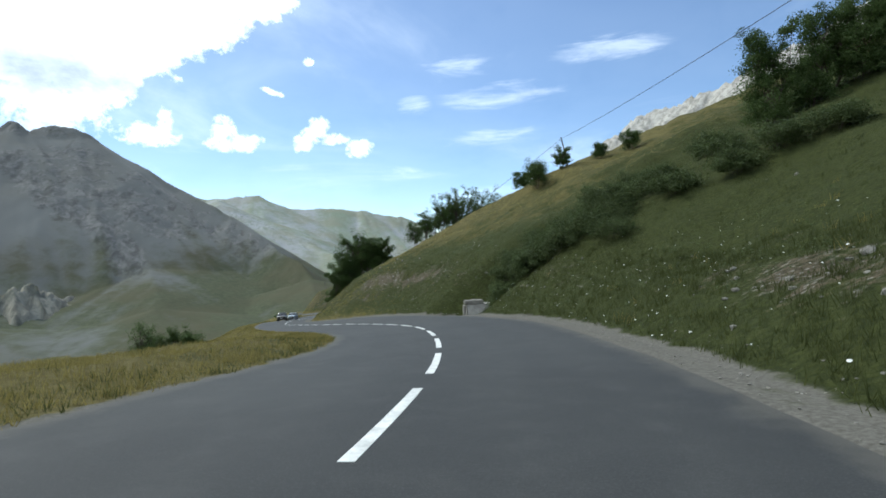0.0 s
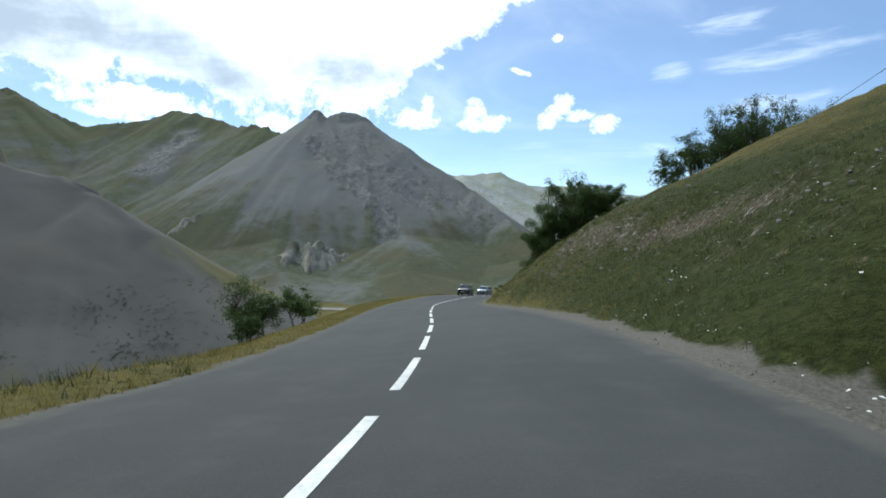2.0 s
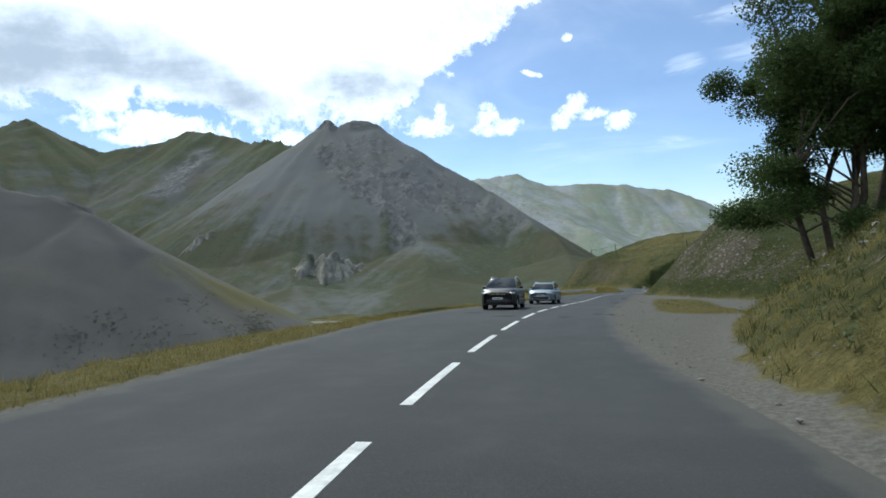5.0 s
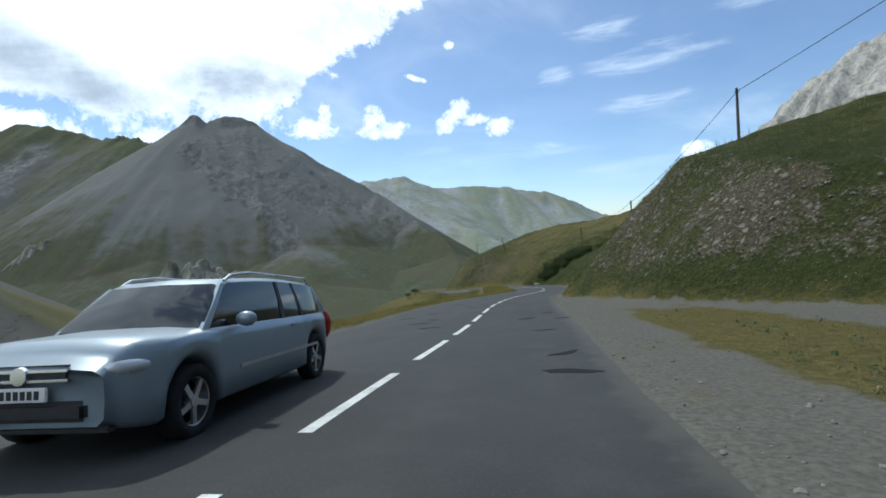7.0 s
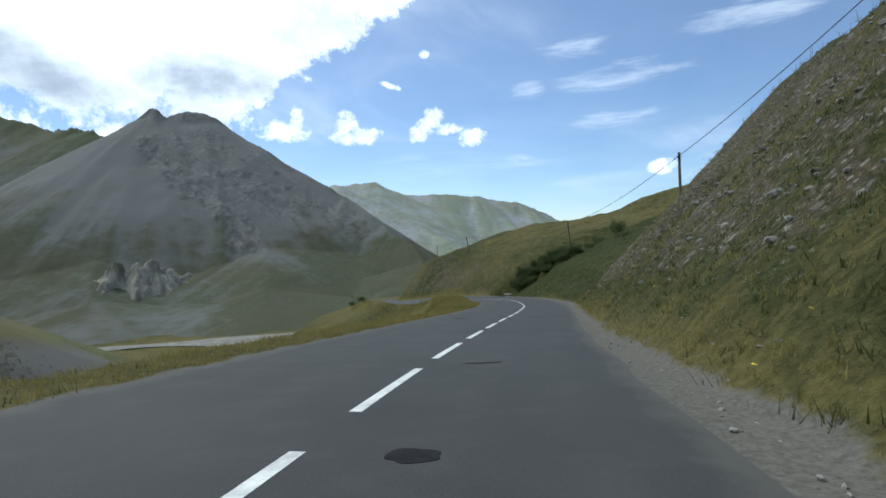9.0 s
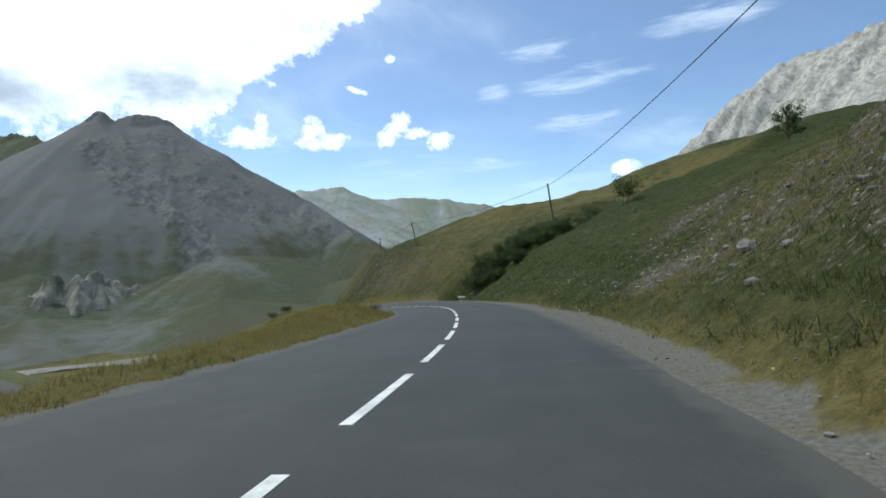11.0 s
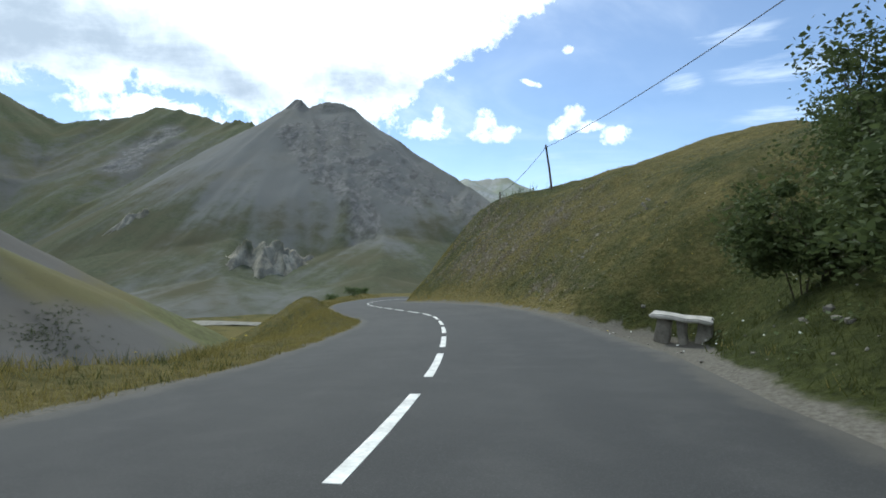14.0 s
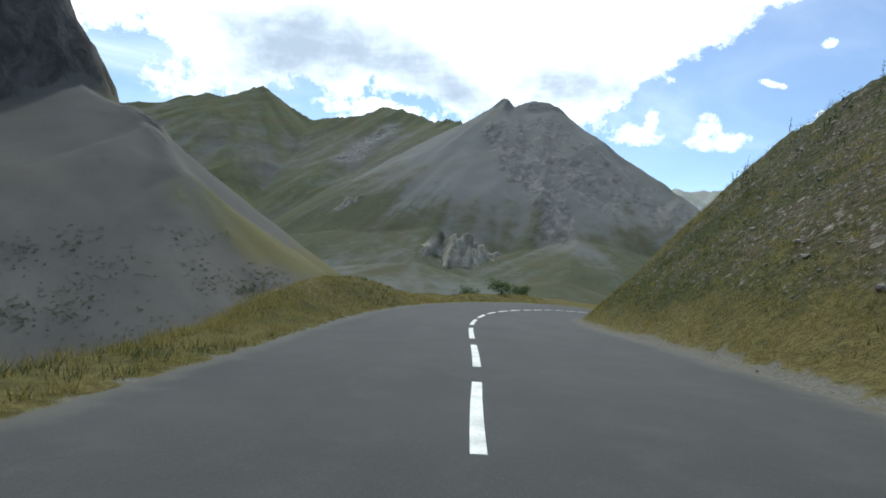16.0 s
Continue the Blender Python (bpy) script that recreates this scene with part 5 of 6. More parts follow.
def car(name, label, x, y, heading, pitch, paint, L, W, H, hood, belt, screen, tail, lights_on):
    """A car along +x with its nose at +x. screen, tail: where the windscreen and the rear window meet the body."""
    body = new(name)
    tagged(body, label, "car")
    z = float(np.interp(y, CL[:, 1], CL[:, 2]))
    body.location, body.rotation_euler = (x, y, z + 0.005), (0, radians(pitch), heading)
    wr, base = 0.335, 0.24
    ax_f, ax_r = L / 2 - 0.86, -L / 2 + 0.80
    xs = np.unique(np.round(np.concatenate([np.linspace(-L / 2, L / 2, 40), np.linspace(ax_f - 0.42, ax_f + 0.42, 15), np.linspace(ax_r - 0.42, ax_r + 0.42, 15)]), 3))

    def bottom(q):
        zb = base + 0.10 * max(0, (abs(q) - L / 2 + 0.5) / 0.5) ** 2
        for a in (ax_f, ax_r):
            d = abs(q - a)
            if d < 0.40:
                zb = max(zb, wr + math.sqrt(0.40 ** 2 - d * d))
        return zb

    def width(q):
        e = max(0.0, (abs(q) - L / 2 + 0.75) / 0.75)
        return W / 2 * (1 - 0.22 * e ** 2.6)

    def upper(q):
        if q > screen:
            t = (q - screen) / (L / 2 - screen)
            return belt + (hood - belt) * min(1, t * 1.15) - 0.20 * max(0, (t - 0.72) / 0.28) ** 2
        if q < tail:
            t = (tail - q) / (L / 2 + tail)
            return belt - 0.12 * t - 0.12 * max(0, (t - 0.6) / 0.4) ** 2
        return belt
    ring = []
    for q in xs:
        w, zb, zt = width(q), bottom(q), upper(q)
        zm = zb + (zt - zb) * 0.45
        half = [(0.0, zb), (w * 0.90, zb), (w * 0.985, min(zb + 0.05, zt - 0.1)), (w, zm), (w * 0.985, zt - 0.16 * (zt - zb)), (w * 0.94, zt - 0.03), (w * 0.86, zt), (w * 0.45, zt + 0.025), (0.0, zt + 0.03)]
        ring.append([(q, b, c) for b, c in half] + [(q, -b, c) for b, c in reversed(half[1:-1])])
    k = len(ring[0])
    vs = [v for r in ring for v in r]
    fs = [(i * k + j, i * k + (j + 1) % k, (i + 1) * k + (j + 1) % k, (i + 1) * k + j) for i in range(len(ring) - 1) for j in range(k)]
    fs += [tuple(range(k)), tuple(reversed(range((len(ring) - 1) * k, len(ring) * k)))]
    mesh_ob("body", vs, fs, paint, body)
    # greenhouse
    rf, rr = screen - 0.62 * (H - belt) / 0.6, tail + 0.34
    gs = np.linspace(tail, screen, 21)

    def roof(q):
        if q > rf:
            return belt + (H - 0.05 - belt) * (1 - (q - rf) / (screen - rf)) ** 0.85
        if q < rr:
            return belt + (H - 0.09 - belt) * ((q - tail) / (rr - tail)) ** 0.6
        t = (q - rr) / (rf - rr)
        return H - 0.09 + 0.04 * t + 0.045 * math.sin(math.pi * t)
    gr = []
    for q in gs:
        w, zr = width(q), max(roof(q), belt + 0.01)
        t = (zr - belt) / (H - belt)
        wb, wt = w * 0.90, w * (0.90 - 0.17 * t)
        half = [(wb, belt - 0.03), (wb + (wt - wb) * 0.5, belt + (zr - belt) * 0.5), (wt, zr - 0.05 * t), (wt * 0.88, zr), (0, zr + 0.02 * t)]
        gr.append([(q, b, c) for b, c in half] + [(q, -b, c) for b, c in reversed(half[:-1])])
    g = len(gr[0])
    sides = {"side_window": [], "roof": [], "windscreen": [], "rear_window": []}
    vs = [v for r in gr for v in r]
    for i in range(len(gr) - 1):
        mid = (gs[i] + gs[i + 1]) / 2
        for j in range(g - 1):
            f = (i * g + j, i * g + j + 1, (i + 1) * g + j + 1, (i + 1) * g + j)
            if j in (0, 1, g - 3, g - 2):
                sides["side_window"].append(f)
            elif mid > rf:
                sides["windscreen"].append(f)
            elif mid < rr:
                sides["rear_window"].append(f)
            else:
                sides["roof"].append(f)
    for nm, ff in sides.items():
        groups = [[f for f in ff if f[0] % g < g // 2], [f for f in ff if f[0] % g >= g // 2]] if nm == "side_window" else [ff]
        for ff2 in groups:
            used = sorted({i for f in ff2 for i in f})
            at = {o: n for n, o in enumerate(used)}
            mesh_ob(nm, [vs[i] for i in used], [tuple(at[i] for i in f) for f in ff2], paint if nm == "roof" else M_GLASS, body)
    # pillars
    for sg in (1, -1):
        for q0, q1, wd, pm in ((screen - 0.02, rf, 0.06, paint), ((screen + tail) / 2 - 0.1, (screen + tail) / 2 - 0.16, 0.06, M_TRIM), (tail + 0.95, tail + 1.02, 0.05, M_TRIM), (tail + 0.08, rr, 0.20, paint)):
            w0, w1 = width(q0) * 0.905, width(q1) * 0.745
            z1 = roof(q1) - 0.045
            a = [Vector((q0, w0 * sg, belt - 0.02)), Vector((q1, w1 * sg, z1))]
            pv = [(a[0].x - wd, a[0].y + 0.006 * sg, a[0].z), (a[0].x + wd, a[0].y + 0.006 * sg, a[0].z), ((a[0].x + a[1].x) / 2 + wd * 0.8, (a[0].y + a[1].y) / 2 + 0.012 * sg, (a[0].z + a[1].z) / 2),
                  (a[1].x + wd * 0.6, a[1].y + 0.006 * sg, a[1].z), (a[1].x - wd * 0.6, a[1].y + 0.006 * sg, a[1].z), ((a[0].x + a[1].x) / 2 - wd * 0.8, (a[0].y + a[1].y) / 2 + 0.012 * sg, (a[0].z + a[1].z) / 2)]
            inner = [(p[0], p[1] - 0.04 * sg, p[2]) for p in pv]
            mesh_ob("pillar", pv + inner, [(0, 1, 2, 5), (5, 2, 3, 4), (0, 5, 11, 6), (5, 4, 10, 11), (1, 7, 8, 2), (2, 8, 9, 3)], pm, body, False)
        rail = [(rr - 0.05, width(0) * 0.70 * sg, H - 0.12), (rr + 0.1, width(0) * 0.70 * sg, H - 0.015), (0.0, width(0) * 0.70 * sg, H + 0.035), (rf - 0.25, width(0) * 0.70 * sg, H - 0.0), (rf - 0.1, width(0) * 0.70 * sg, H - 0.07)]
        a, b = tube(rail, [0.02] * 5, 6)
        mesh_ob("roof_rail", a, b, M_ALLOY, body)
        # mirror, handles, lamps
        bm = bmesh.new()
        bmesh.ops.create_icosphere(bm, subdivisions=2, radius=0.12)
        bmesh.ops.scale(bm, verts=bm.verts, vec=(0.75, 1.0, 0.7))
        bmesh.ops.translate(bm, verts=bm.verts, vec=(screen - 0.55, (W / 2 + 0.06) * sg, belt + 0.05))
        part("mirror", bm, paint, body, smooth_shade=True)
        for q in ((screen + tail) / 2 - 0.02, tail + 0.95):
            bm = bmesh.new()
            bmesh.ops.create_cube(bm, size=1.0)
            bmesh.ops.scale(bm, verts=bm.verts, vec=(0.19, 0.035, 0.035))
            bmesh.ops.bevel(bm, geom=bm.edges[:], offset=0.012, segments=2, affect="EDGES")
            bmesh.ops.translate(bm, verts=bm.verts, vec=(q - 0.25, (width(q) * 0.988) * sg, belt - 0.12))
            part("door_handle", bm, paint, body)
        bm = bmesh.new()
        bmesh.ops.create_cube(bm, size=1.0)
        bmesh.ops.scale(bm, verts=bm.verts, vec=((screen - tail) * 0.66, 0.02, 0.035))
        bmesh.ops.translate(bm, verts=bm.verts, vec=((screen + tail) / 2 + 0.05, W / 2 * 1.0 * sg, base + 0.30))
        part("door_strip", bm, M_ALLOY, body)
        bm = bmesh.new()
        bmesh.ops.create_icosphere(bm, subdivisions=3, radius=1.0)
        bmesh.ops.scale(bm, verts=bm.verts, vec=(0.24, 0.21, 0.10))
        bmesh.ops.translate(bm, verts=bm.verts, vec=(L / 2 - 0.27, W * 0.355 * sg, hood - 0.20))
        head = part("headlight", bm, M_LAMP, body, smooth_shade=True)
        if lights_on:
            bm = bmesh.new()
            bmesh.ops.create_icosphere(bm, subdivisions=2, radius=0.06)
            bmesh.ops.translate(bm, verts=bm.verts, vec=(L / 2 - 0.075, W * 0.345 * sg, hood - 0.20))
            part("bulb", bm, M_BEAM, head, "lit headlamp bulb", True)
        bm = bmesh.new()
        bmesh.ops.create_icosphere(bm, subdivisions=3, radius=1.0)
        bmesh.ops.scale(bm, verts=bm.verts, vec=(0.10, 0.12, 0.24))
        bmesh.ops.translate(bm, verts=bm.verts, vec=(-L / 2 + 0.10, W * 0.41 * sg, belt - 0.22))
        part("tail_light", bm, M_RED, body, smooth_shade=True)
        for q in (ax_f, ax_r):
            wheel = new("wheel")
            wheel.parent = body
            wheel.location = (q, (W / 2 - 0.12) * sg, wr)
            n = 28
            prof = [(0.22, -0.10), (0.30, -0.11), (0.335, -0.085), (0.335, 0.085), (0.30, 0.11), (0.22, 0.10)]
            tv = [(r * math.cos(6.28318 * i / n), w * sg, r * math.sin(6.28318 * i / n)) for i in range(n) for r, w in prof]
            tf = [(i * 6 + j, i * 6 + (j + 1) % 6, ((i + 1) % n) * 6 + (j + 1) % 6, ((i + 1) % n) * 6 + j) for i in range(n) for j in range(6)]
            mesh_ob("tyre", tv, tf, M_RUBBER, wheel)
            bm = bmesh.new()
            bmesh.ops.create_cone(bm, cap_ends=True, segments=16, radius1=0.07, radius2=0.055, depth=0.06)
            bmesh.ops.rotate(bm, verts=bm.verts, matrix=Matrix.Rotation(radians(-90 * sg), 3, "X"))
            bmesh.ops.translate(bm, verts=bm.verts, vec=(0, 0.06 * sg, 0))
            for i in range(5):
                sp_bm = bmesh.ops.create_cube(bm, size=1.0)["verts"]
                bmesh.ops.scale(bm, verts=sp_bm, vec=(0.20, 0.03, 0.055))
                bmesh.ops.translate(bm, verts=sp_bm, vec=(0.13, 0.065 * sg, 0))
                bmesh.ops.rotate(bm, verts=sp_bm, matrix=Matrix.Rotation(radians(72 * i + 20), 3, "Y"))
            lip = [(r * math.cos(6.28318 * i / n), w * sg, r * math.sin(6.28318 * i / n)) for i in range(n) for r, w in ((0.235, 0.095), (0.21, 0.085), (0.205, -0.02))]
            lv = [bm.verts.new(v) for v in lip]
            for i in range(n):
                for j in range(2):
                    bm.faces.new((lv[i * 3 + j], lv[i * 3 + j + 1], lv[((i + 1) % n) * 3 + j + 1], lv[((i + 1) % n) * 3 + j]))
            part("rim", bm, M_ALLOY, wheel)
    # front
    def bar(nm, sx, sy, sz, px, pz, mat, label=""):
        bm = bmesh.new()
        bmesh.ops.create_cube(bm, size=1.0)
        bmesh.ops.scale(bm, verts=bm.verts, vec=(sx, sy, sz))
        bmesh.ops.bevel(bm, geom=bm.edges[:], offset=min(sx, sz) * 0.3, segments=2, affect="EDGES")
        bmesh.ops.translate(bm, verts=bm.verts, vec=(px, 0, pz))
        return part(nm, bm, mat, body, label)
    bar("grille", 0.10, W * 0.46, 0.15, L / 2 - 0.035, hood - 0.22, M_TRIM)
    for dz in (-0.04, 0.035):
        bar("grille_bar", 0.11, W * 0.46, 0.022, L / 2 - 0.025, hood - 0.22 + dz, M_CHROME)
    bm = bmesh.new()
    bmesh.ops.create_cone(bm, cap_ends=True, segments=20, radius1=0.075, radius2=0.07, depth=0.03)
    bmesh.ops.rotate(bm, verts=bm.verts, matrix=Matrix.Rotation(radians(90), 3, "Y"))
    bmesh.ops.translate(bm, verts=bm.verts, vec=(L / 2 + 0.03, 0, hood - 0.22))
    part("badge", bm, M_CHROME, body, "round chrome badge")
    bar("intake", 0.12, W * 0.62, 0.16, L / 2 - 0.02, base + 0.22, M_TRIM)
    plate = bar("number_plate", 0.03, 0.52, 0.11, L / 2 + 0.045, base + 0.36, M_PLATE, "white number plate with dark bars")
    for i in range(7):
        bm = bmesh.new()
        bmesh.ops.create_cube(bm, size=1.0)
        bmesh.ops.scale(bm, verts=bm.verts, vec=(0.006, 0.038, 0.065))
        bmesh.ops.translate(bm, verts=bm.verts, vec=(L / 2 + 0.062, -0.18 + 0.06 * i, base + 0.36))
        part("plate_bar", bm, M_TRIM, plate)
    bar("bumper_lip", 0.10, W * 0.80, 0.05, L / 2 - 0.07, base + 0.07, M_TRIM)
    return body


car("suv", "black compact off-road car with lit headlights on the road", -3.45, 106.4, radians(-93), -6.3, M_BLACKCAR, 4.43, 1.85, 1.70, 1.06, 1.12, 1.02, -2.02, True)
car("estate_car", "silver-blue estate car with roof rails on the road", -1.45, 116.2, radians(-97), -6.4, M_SILVER, 4.62, 1.80, 1.54, 0.96, 0.99, 1.22, -2.12, False)

# ------------------------------------------------------------------ grass, flowers, stones
def scatter(rng, count, s_lo, s_hi, n_lo, n_hi, power=1.0):
    """Points beside the road: n counted outwards from the asphalt's edge, denser towards it. Sign gives the side."""
    s = rng.uniform(s_lo, s_hi, count)
    side = 1 if n_hi > 0 else -1
    u = rng.uniform(0, 1, count) ** power
    d = abs(n_lo) + (abs(n_hi) - abs(n_lo)) * u
    edge = np.interp(s, S0, HALF_R if side > 0 else HALF_L)
    n = side * (edge + d)
    x = np.interp(s, S0, CL[:, 0]) + n * np.interp(s, S0, NRM[:, 0])
    y = np.interp(s, S0, CL[:, 1]) + n * np.interp(s, S0, NRM[:, 1])
    return x, y, s, d


def grass_mesh(name, label, mat, x, y, z, height, blades, rng, width=0.008):
    """Tufts of single tapering blades, each leaning its own way."""
    n = len(x)
    m = n * blades
    ang = rng.uniform(0, 6.28, m)
    px = np.repeat(x, blades) + rng.normal(size=m) * 0.10
    py = np.repeat(y, blades) + rng.normal(size=m) * 0.10
    pz = np.repeat(z, blades) - 0.04
    h = np.repeat(height, blades) * rng.uniform(0.45, 1.25, m)
    bend = h * rng.uniform(0.1, 0.8, m)
    ba = rng.uniform(0, 6.28, m)
    w = width * rng.uniform(0.6, 1.5, m)
    cx, cy = np.cos(ang) * w, np.sin(ang) * w
    v = np.empty((m, 3, 3))
    v[:, 0] = np.stack([px - cx, py - cy, pz], 1)
    v[:, 1] = np.stack([px + cx, py + cy, pz], 1)
    v[:, 2] = np.stack([px + np.cos(ba) * bend, py + np.sin(ba) * bend, pz + h], 1)
    ob = fast_mesh(name, v.reshape(-1, 3), np.arange(3 * m).reshape(m, 3), mat, False)
    return tagged(ob, label, "grass", kind="stuff")


rng = np.random.default_rng(7)
sets = [scatter(rng, 30000, -8, 330, 0.35, 7, 1.2), scatter(rng, 22000, -8, 330, 5, 34, 1.2), scatter(rng, 34000, -8, 330, -0.15, -7, 1.2), scatter(rng, 16000, -8, 330, -6, -22, 1.0)]
gx_, gy_, gs_, gd_ = (np.concatenate([q[i] for q in sets]) for i in range(4))
gside = np.concatenate([np.full(len(q[0]), 1 if k < 2 else -1) for k, q in enumerate(sets)])
gz_, gc_ = land(gx_, gy_)
patch = fbm(gx_ / 3.0, gy_ / 3.0, 3, 77)
ok = (gc_[:, 0] + 0.25 * patch < 0.5) & (gc_[:, 1] + 0.5 * patch < 0.62)
lushness = gc_[:, 2] + 0.5 * fbm(gx_ / 8.0, gy_ / 8.0, 3, 31) + rng.normal(size=len(gx_)) * 0.15
tall = 0.10 + 0.10 * rng.uniform(size=len(gx_)) + 0.10 * np.clip(patch, 0, 1)
tall += np.where((gside < 0) & (gs_ > 190) & (gs_ < 285), 0.20 * ramp(gd_, 0.8, 3.0), 0) + np.where((gside > 0) & (gs_ < 30), 0.12, 0)
tall = np.where((gside > 0) & (gs_ > 100) & (gs_ < 138) & (gd_ < 7.5), tall * 0.5, tall)
isg = lushness > 0.55
for nm, lb, mt, sel in (("green_grass", "thick green meadow grass on the verges and slope", M_GREEN, ok & isg), ("dry_grass", "dry yellow seeding grass on the verges and banks", M_DRY, ok & ~isg)):
    grass_mesh(nm, lb, mt, gx_[sel], gy_[sel], gz_[sel], tall[sel], 11, rng)

# broad-leaved weeds
for nm, lb, cnt, s_lo, s_hi, a, b, seed in (("weeds", "clumps of broad-leaved weeds and docks on the verge", 1500, -6, 330, 0.5, 12, 4),):
    wx, wy, ws, wd = scatter(rng, cnt, s_lo, s_hi, a, b, 1.3)
    wz, wc = land(wx, wy)
    soft = wc[:, 0] < 0.3
    wx, wy, wz = wx[soft], wy[soft], wz[soft]
    cnt = len(wx)
    cents = np.repeat(np.stack([wx, wy, wz + 0.12], 1), 16, 0) + rng.normal(size=(cnt * 16, 3)) * np.array([0.16, 0.16, 0.09])
    v, f = leaf_quads(rng, cents, 0.085, 1.5)
    tagged(fast_mesh(nm, v, f, M_WEED, False), lb, "weeds", kind="stuff")


def flowers(name, label, mat, x, y, hgt, size, rng):
    z, _ = land(x, y)
    n = len(x)
    vs, fs = [], []
    k = 7
    h = hgt * rng.uniform(0.6, 1.3, n)
    for i in range(n):
        tiltv = Vector((rng.normal() * 0.35, rng.normal() * 0.35, 1)).normalized()
        q = tiltv.to_track_quat("Z", "Y")
        r = size * rng.uniform(0.6, 1.4)
        o = len(vs)
        vs.append((x[i], y[i], z[i] + h[i] + 0.01))
        for j in range(k):
            a = 6.28318 * j / k
            p = q @ Vector((r * math.cos(a), r * math.sin(a), -0.004))
            vs.append((x[i] + p.x, y[i] + p.y, z[i] + h[i] + p.z))
        fs += [(o, o + 1 + j, o + 1 + (j + 1) % k) for j in range(k)]
        s0 = len(vs)
        vs += [(x[i] - 0.002, y[i], z[i] - 0.03), (x[i] + 0.002, y[i], z[i] - 0.03), (x[i], y[i] + 0.002, z[i] + h[i])]
        fs.append((s0, s0 + 1, s0 + 2))
    ob = mesh_ob(name, vs, fs, mat, None, False)
    ob.data.materials.append(M_GREEN)
    ob.data.polygons.foreach_set("material_index", ([0] * k + [1]) * n)
    tagged(ob, label, "flowers", kind="stuff")


fx1, fy1, _, _ = scatter(rng, 420, -4, 48, 0.5, 9, 1.2)
fx2, fy2, _, _ = scatter(rng, 260, 200, 262, 0.5, 9, 1.2)
flowers("white_flowers", "scattered white umbel flowers in the grass", M_PETAL, np.r_[fx1, fx2], np.r_[fy1, fy2], 0.34, 0.022, rng)
fx1, fy1, _, _ = scatter(rng, 160, 140, 300, 0.6, 9, 1.1)
fx2, fy2, _, _ = scatter(rng, 120, 195, 270, -1.0, -8, 1.0)
flowers("yellow_flowers", "scattered yellow flowers in the dry grass", M_YELLOW, np.r_[fx1, fx2], np.r_[fy1, fy2], 0.30, 0.024, rng)

# loose stones on the banks and verges
ico = bmesh.new()
bmesh.ops.create_icosphere(ico, subdivisions=1, radius=1.0)
ico_v = np.array([v.co for v in ico.verts])
ico_f = np.array([[v.index for v in f.verts] for f in ico.faces])
ico.free()


def stones(name, label, x, y, size, rng):
    z, _ = land(x, y)
    n, k = len(x), len(ico_v)
    jit = 1 + rng.uniform(-0.3, 0.3, (n, k, 1))
    sc = np.stack([rng.uniform(0.7, 1.4, n), rng.uniform(0.7, 1.4, n), rng.uniform(0.45, 0.9, n)], 1)[:, None, :]
    a = rng.uniform(0, 6.28, n)
    v = ico_v[None] * jit * sc * size[:, None, None]
    vx = v[:, :, 0] * np.cos(a)[:, None] - v[:, :, 1] * np.sin(a)[:, None] + x[:, None]
    vy = v[:, :, 0] * np.sin(a)[:, None] + v[:, :, 1] * np.cos(a)[:, None] + y[:, None]
    vz = v[:, :, 2] + (z + size * 0.15)[:, None]
    f = (ico_f[None] + (np.arange(n) * k)[:, None, None]).reshape(-1, 3)
    tagged(fast_mesh(name, np.stack([vx, vy, vz], 2).reshape(-1, 3), f, M_STONE, False), label, "stones", kind="stuff")


sx, sy, ss, sd = scatter(rng, 26000, 0, 300, 0.4, 16, 1.0)
_, sc_ = land(sx, sy)
keep = rng.uniform(size=len(sx)) < np.clip(sc_[:, 1] * 1.7 + 0.5 * fbm(sx / 2.5, sy / 2.5, 3, 55) - 0.22, 0, 1)
sx, sy = sx[keep], sy[keep]
stones("bank_stones", "loose pale stones breaking out of the cut bank", sx, sy, 0.025 + 0.10 * rng.uniform(size=len(sx)) ** 4, rng)
sx, sy, _, _ = scatter(rng, 5000, -6, 300, 0.1, 1.4, 1.0)
sx2, sy2, _, _ = scatter(rng, 1500, 92, 142, 0.3, 16, 0.8)
sx, sy = np.r_[sx, sx2], np.r_[sy, sy2]
stones("verge_gravel", "scattered gravel along the road's edge and lay-by", sx, sy, 0.008 + 0.026 * rng.uniform(size=len(sx)) ** 3, rng)

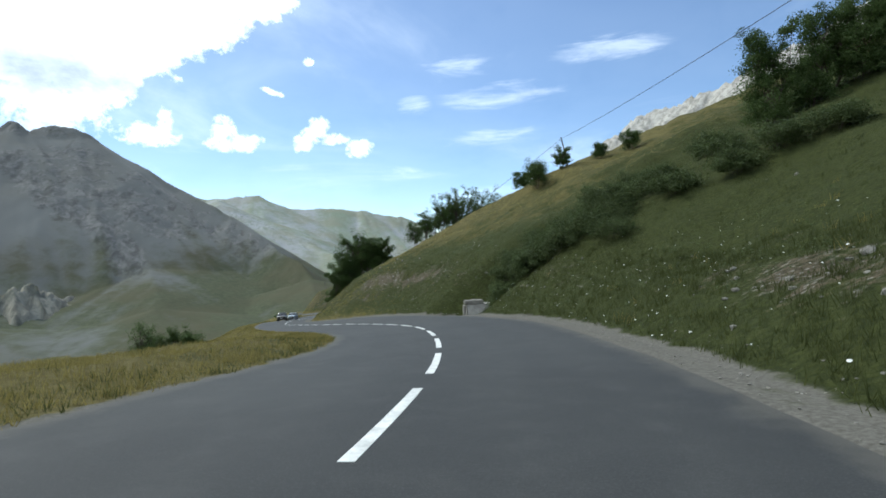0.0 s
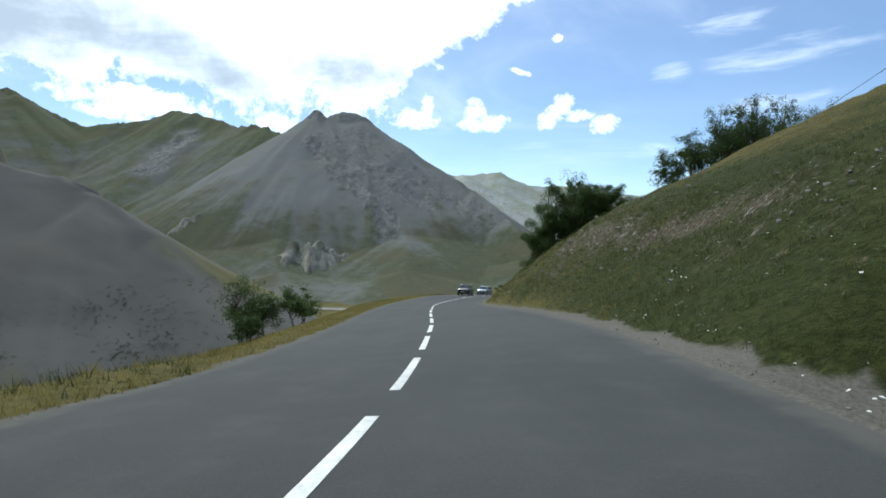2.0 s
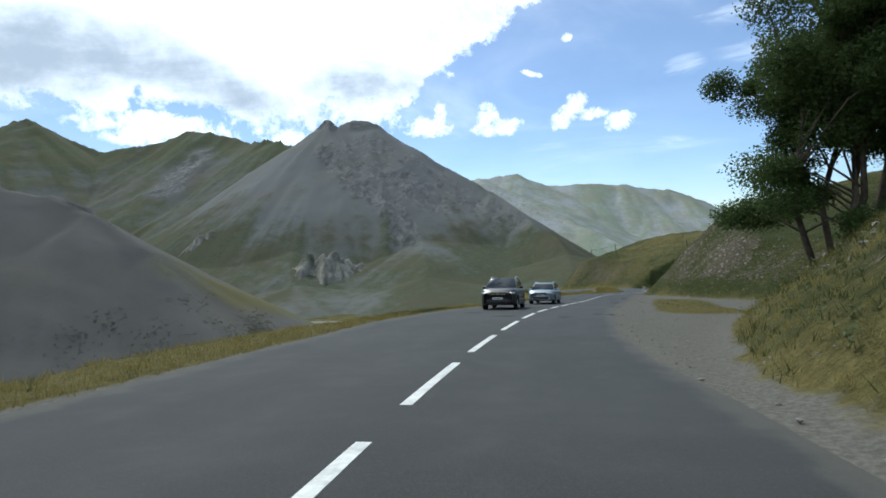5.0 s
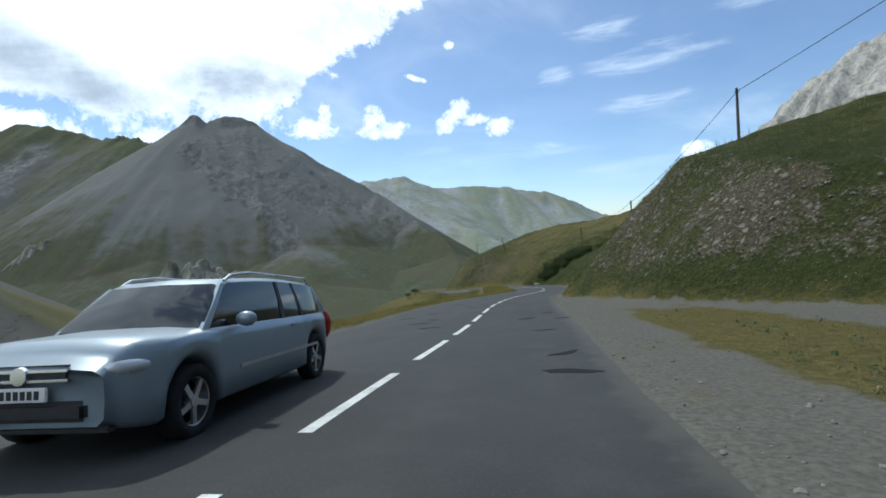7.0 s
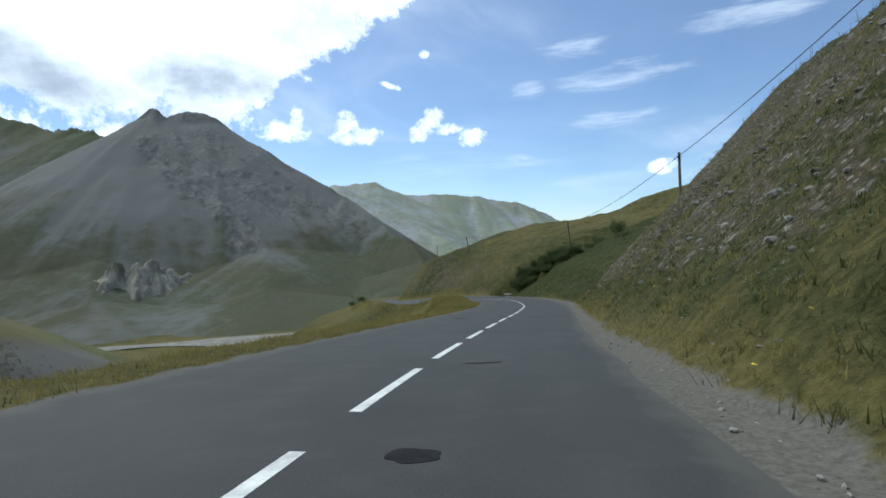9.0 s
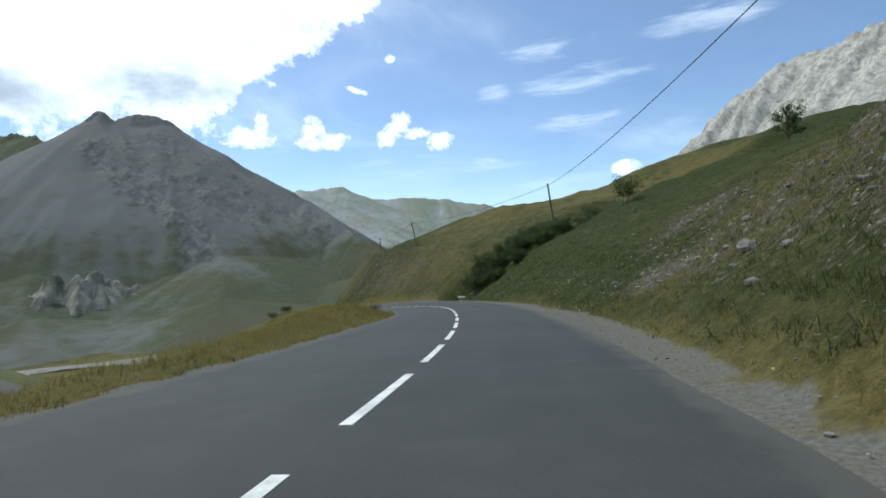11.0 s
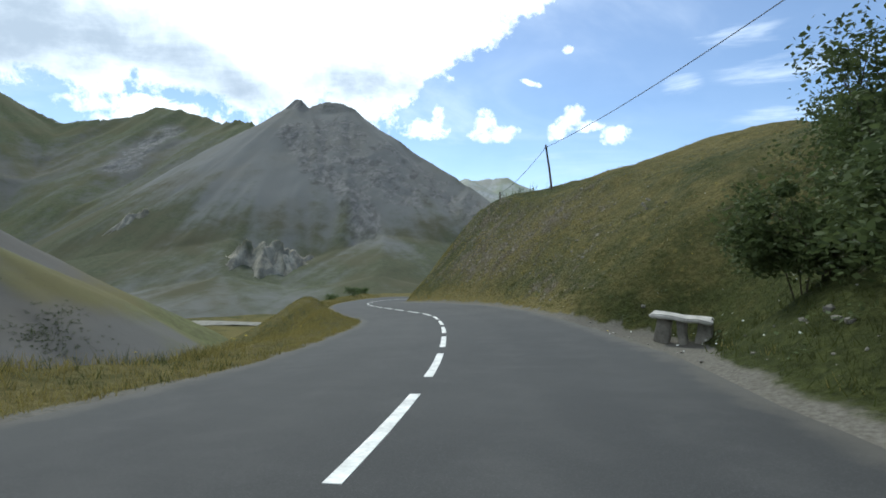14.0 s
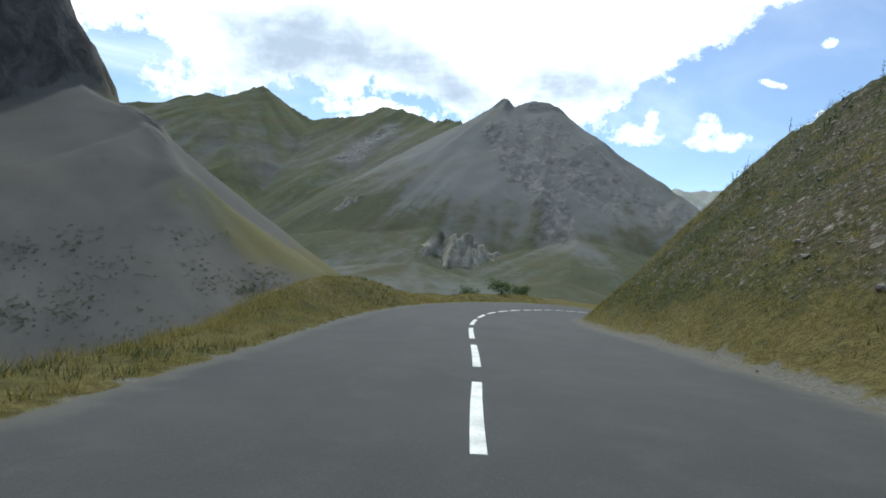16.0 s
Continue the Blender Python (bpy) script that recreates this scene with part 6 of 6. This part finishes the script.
# tall flower spikes along the crest of the last bank, and seeding stalks on the verges
def stalks(name, label, s_lo, s_hi, n_lo, n_hi, count, height, seed, mat, leaf):
    rg = np.random.default_rng(seed)
    ss, nn = rg.uniform(s_lo, s_hi, count), rg.uniform(n_lo, n_hi, count)
    x = np.interp(ss, S0, CL[:, 0]) + nn * np.interp(ss, S0, NRM[:, 0])
    y = np.interp(ss, S0, CL[:, 1]) + nn * np.interp(ss, S0, NRM[:, 1])
    z, _ = land(x, y)
    h = height * rg.uniform(0.55, 1.2, count)
    vs, fs = [], []
    for i in range(count):
        bx, by = rg.normal() * 0.05, rg.normal() * 0.05
        a, b = tube([(x[i], y[i], z[i] - 0.05), (x[i] + bx, y[i] + by, z[i] + h[i])], [0.012, 0.006], 3)
        o = len(vs)
        vs += a
        fs += [tuple(q + o for q in f) for f in b]
        for k in range(26):
            t = rg.uniform(0.2, 1.0)
            an, ln = rg.uniform(0, 6.28), leaf * (1.5 - t) * rg.uniform(0.6, 1.2)
            c = (x[i] + bx * t, y[i] + by * t, z[i] + h[i] * t)
            d = (math.cos(an) * ln, math.sin(an) * ln, ln * 0.5)
            o = len(vs)
            vs += [c, (c[0] + d[0] * 0.5 - d[1] * 0.25, c[1] + d[1] * 0.5 + d[0] * 0.25, c[2] + d[2] * 0.7), (c[0] + d[0], c[1] + d[1], c[2] + d[2]),
                   (c[0] + d[0] * 0.5 + d[1] * 0.25, c[1] + d[1] * 0.5 - d[0] * 0.25, c[2] + d[2] * 0.7)]
            fs.append((o, o + 1, o + 2, o + 3))
    tagged(mesh_ob(name, vs, fs, mat, None, False), label, "weeds", kind="stuff")


stalks("flower_spikes", "tall green flower spikes along the crest of the bank", 284, 302, 11, 20, 70, 0.95, 91, M_WEED, 0.11)
stalks("seed_stalks", "tall dry seeding stalks along the crest of the bank", 140, 190, 14, 24, 160, 0.6, 92, M_DRY, 0.05)
stalks("verge_stalks", "tall flowering stalks in the yellow verge grass", 214, 238, -9, -5.5, 60, 0.62, 93, M_WEED, 0.06)
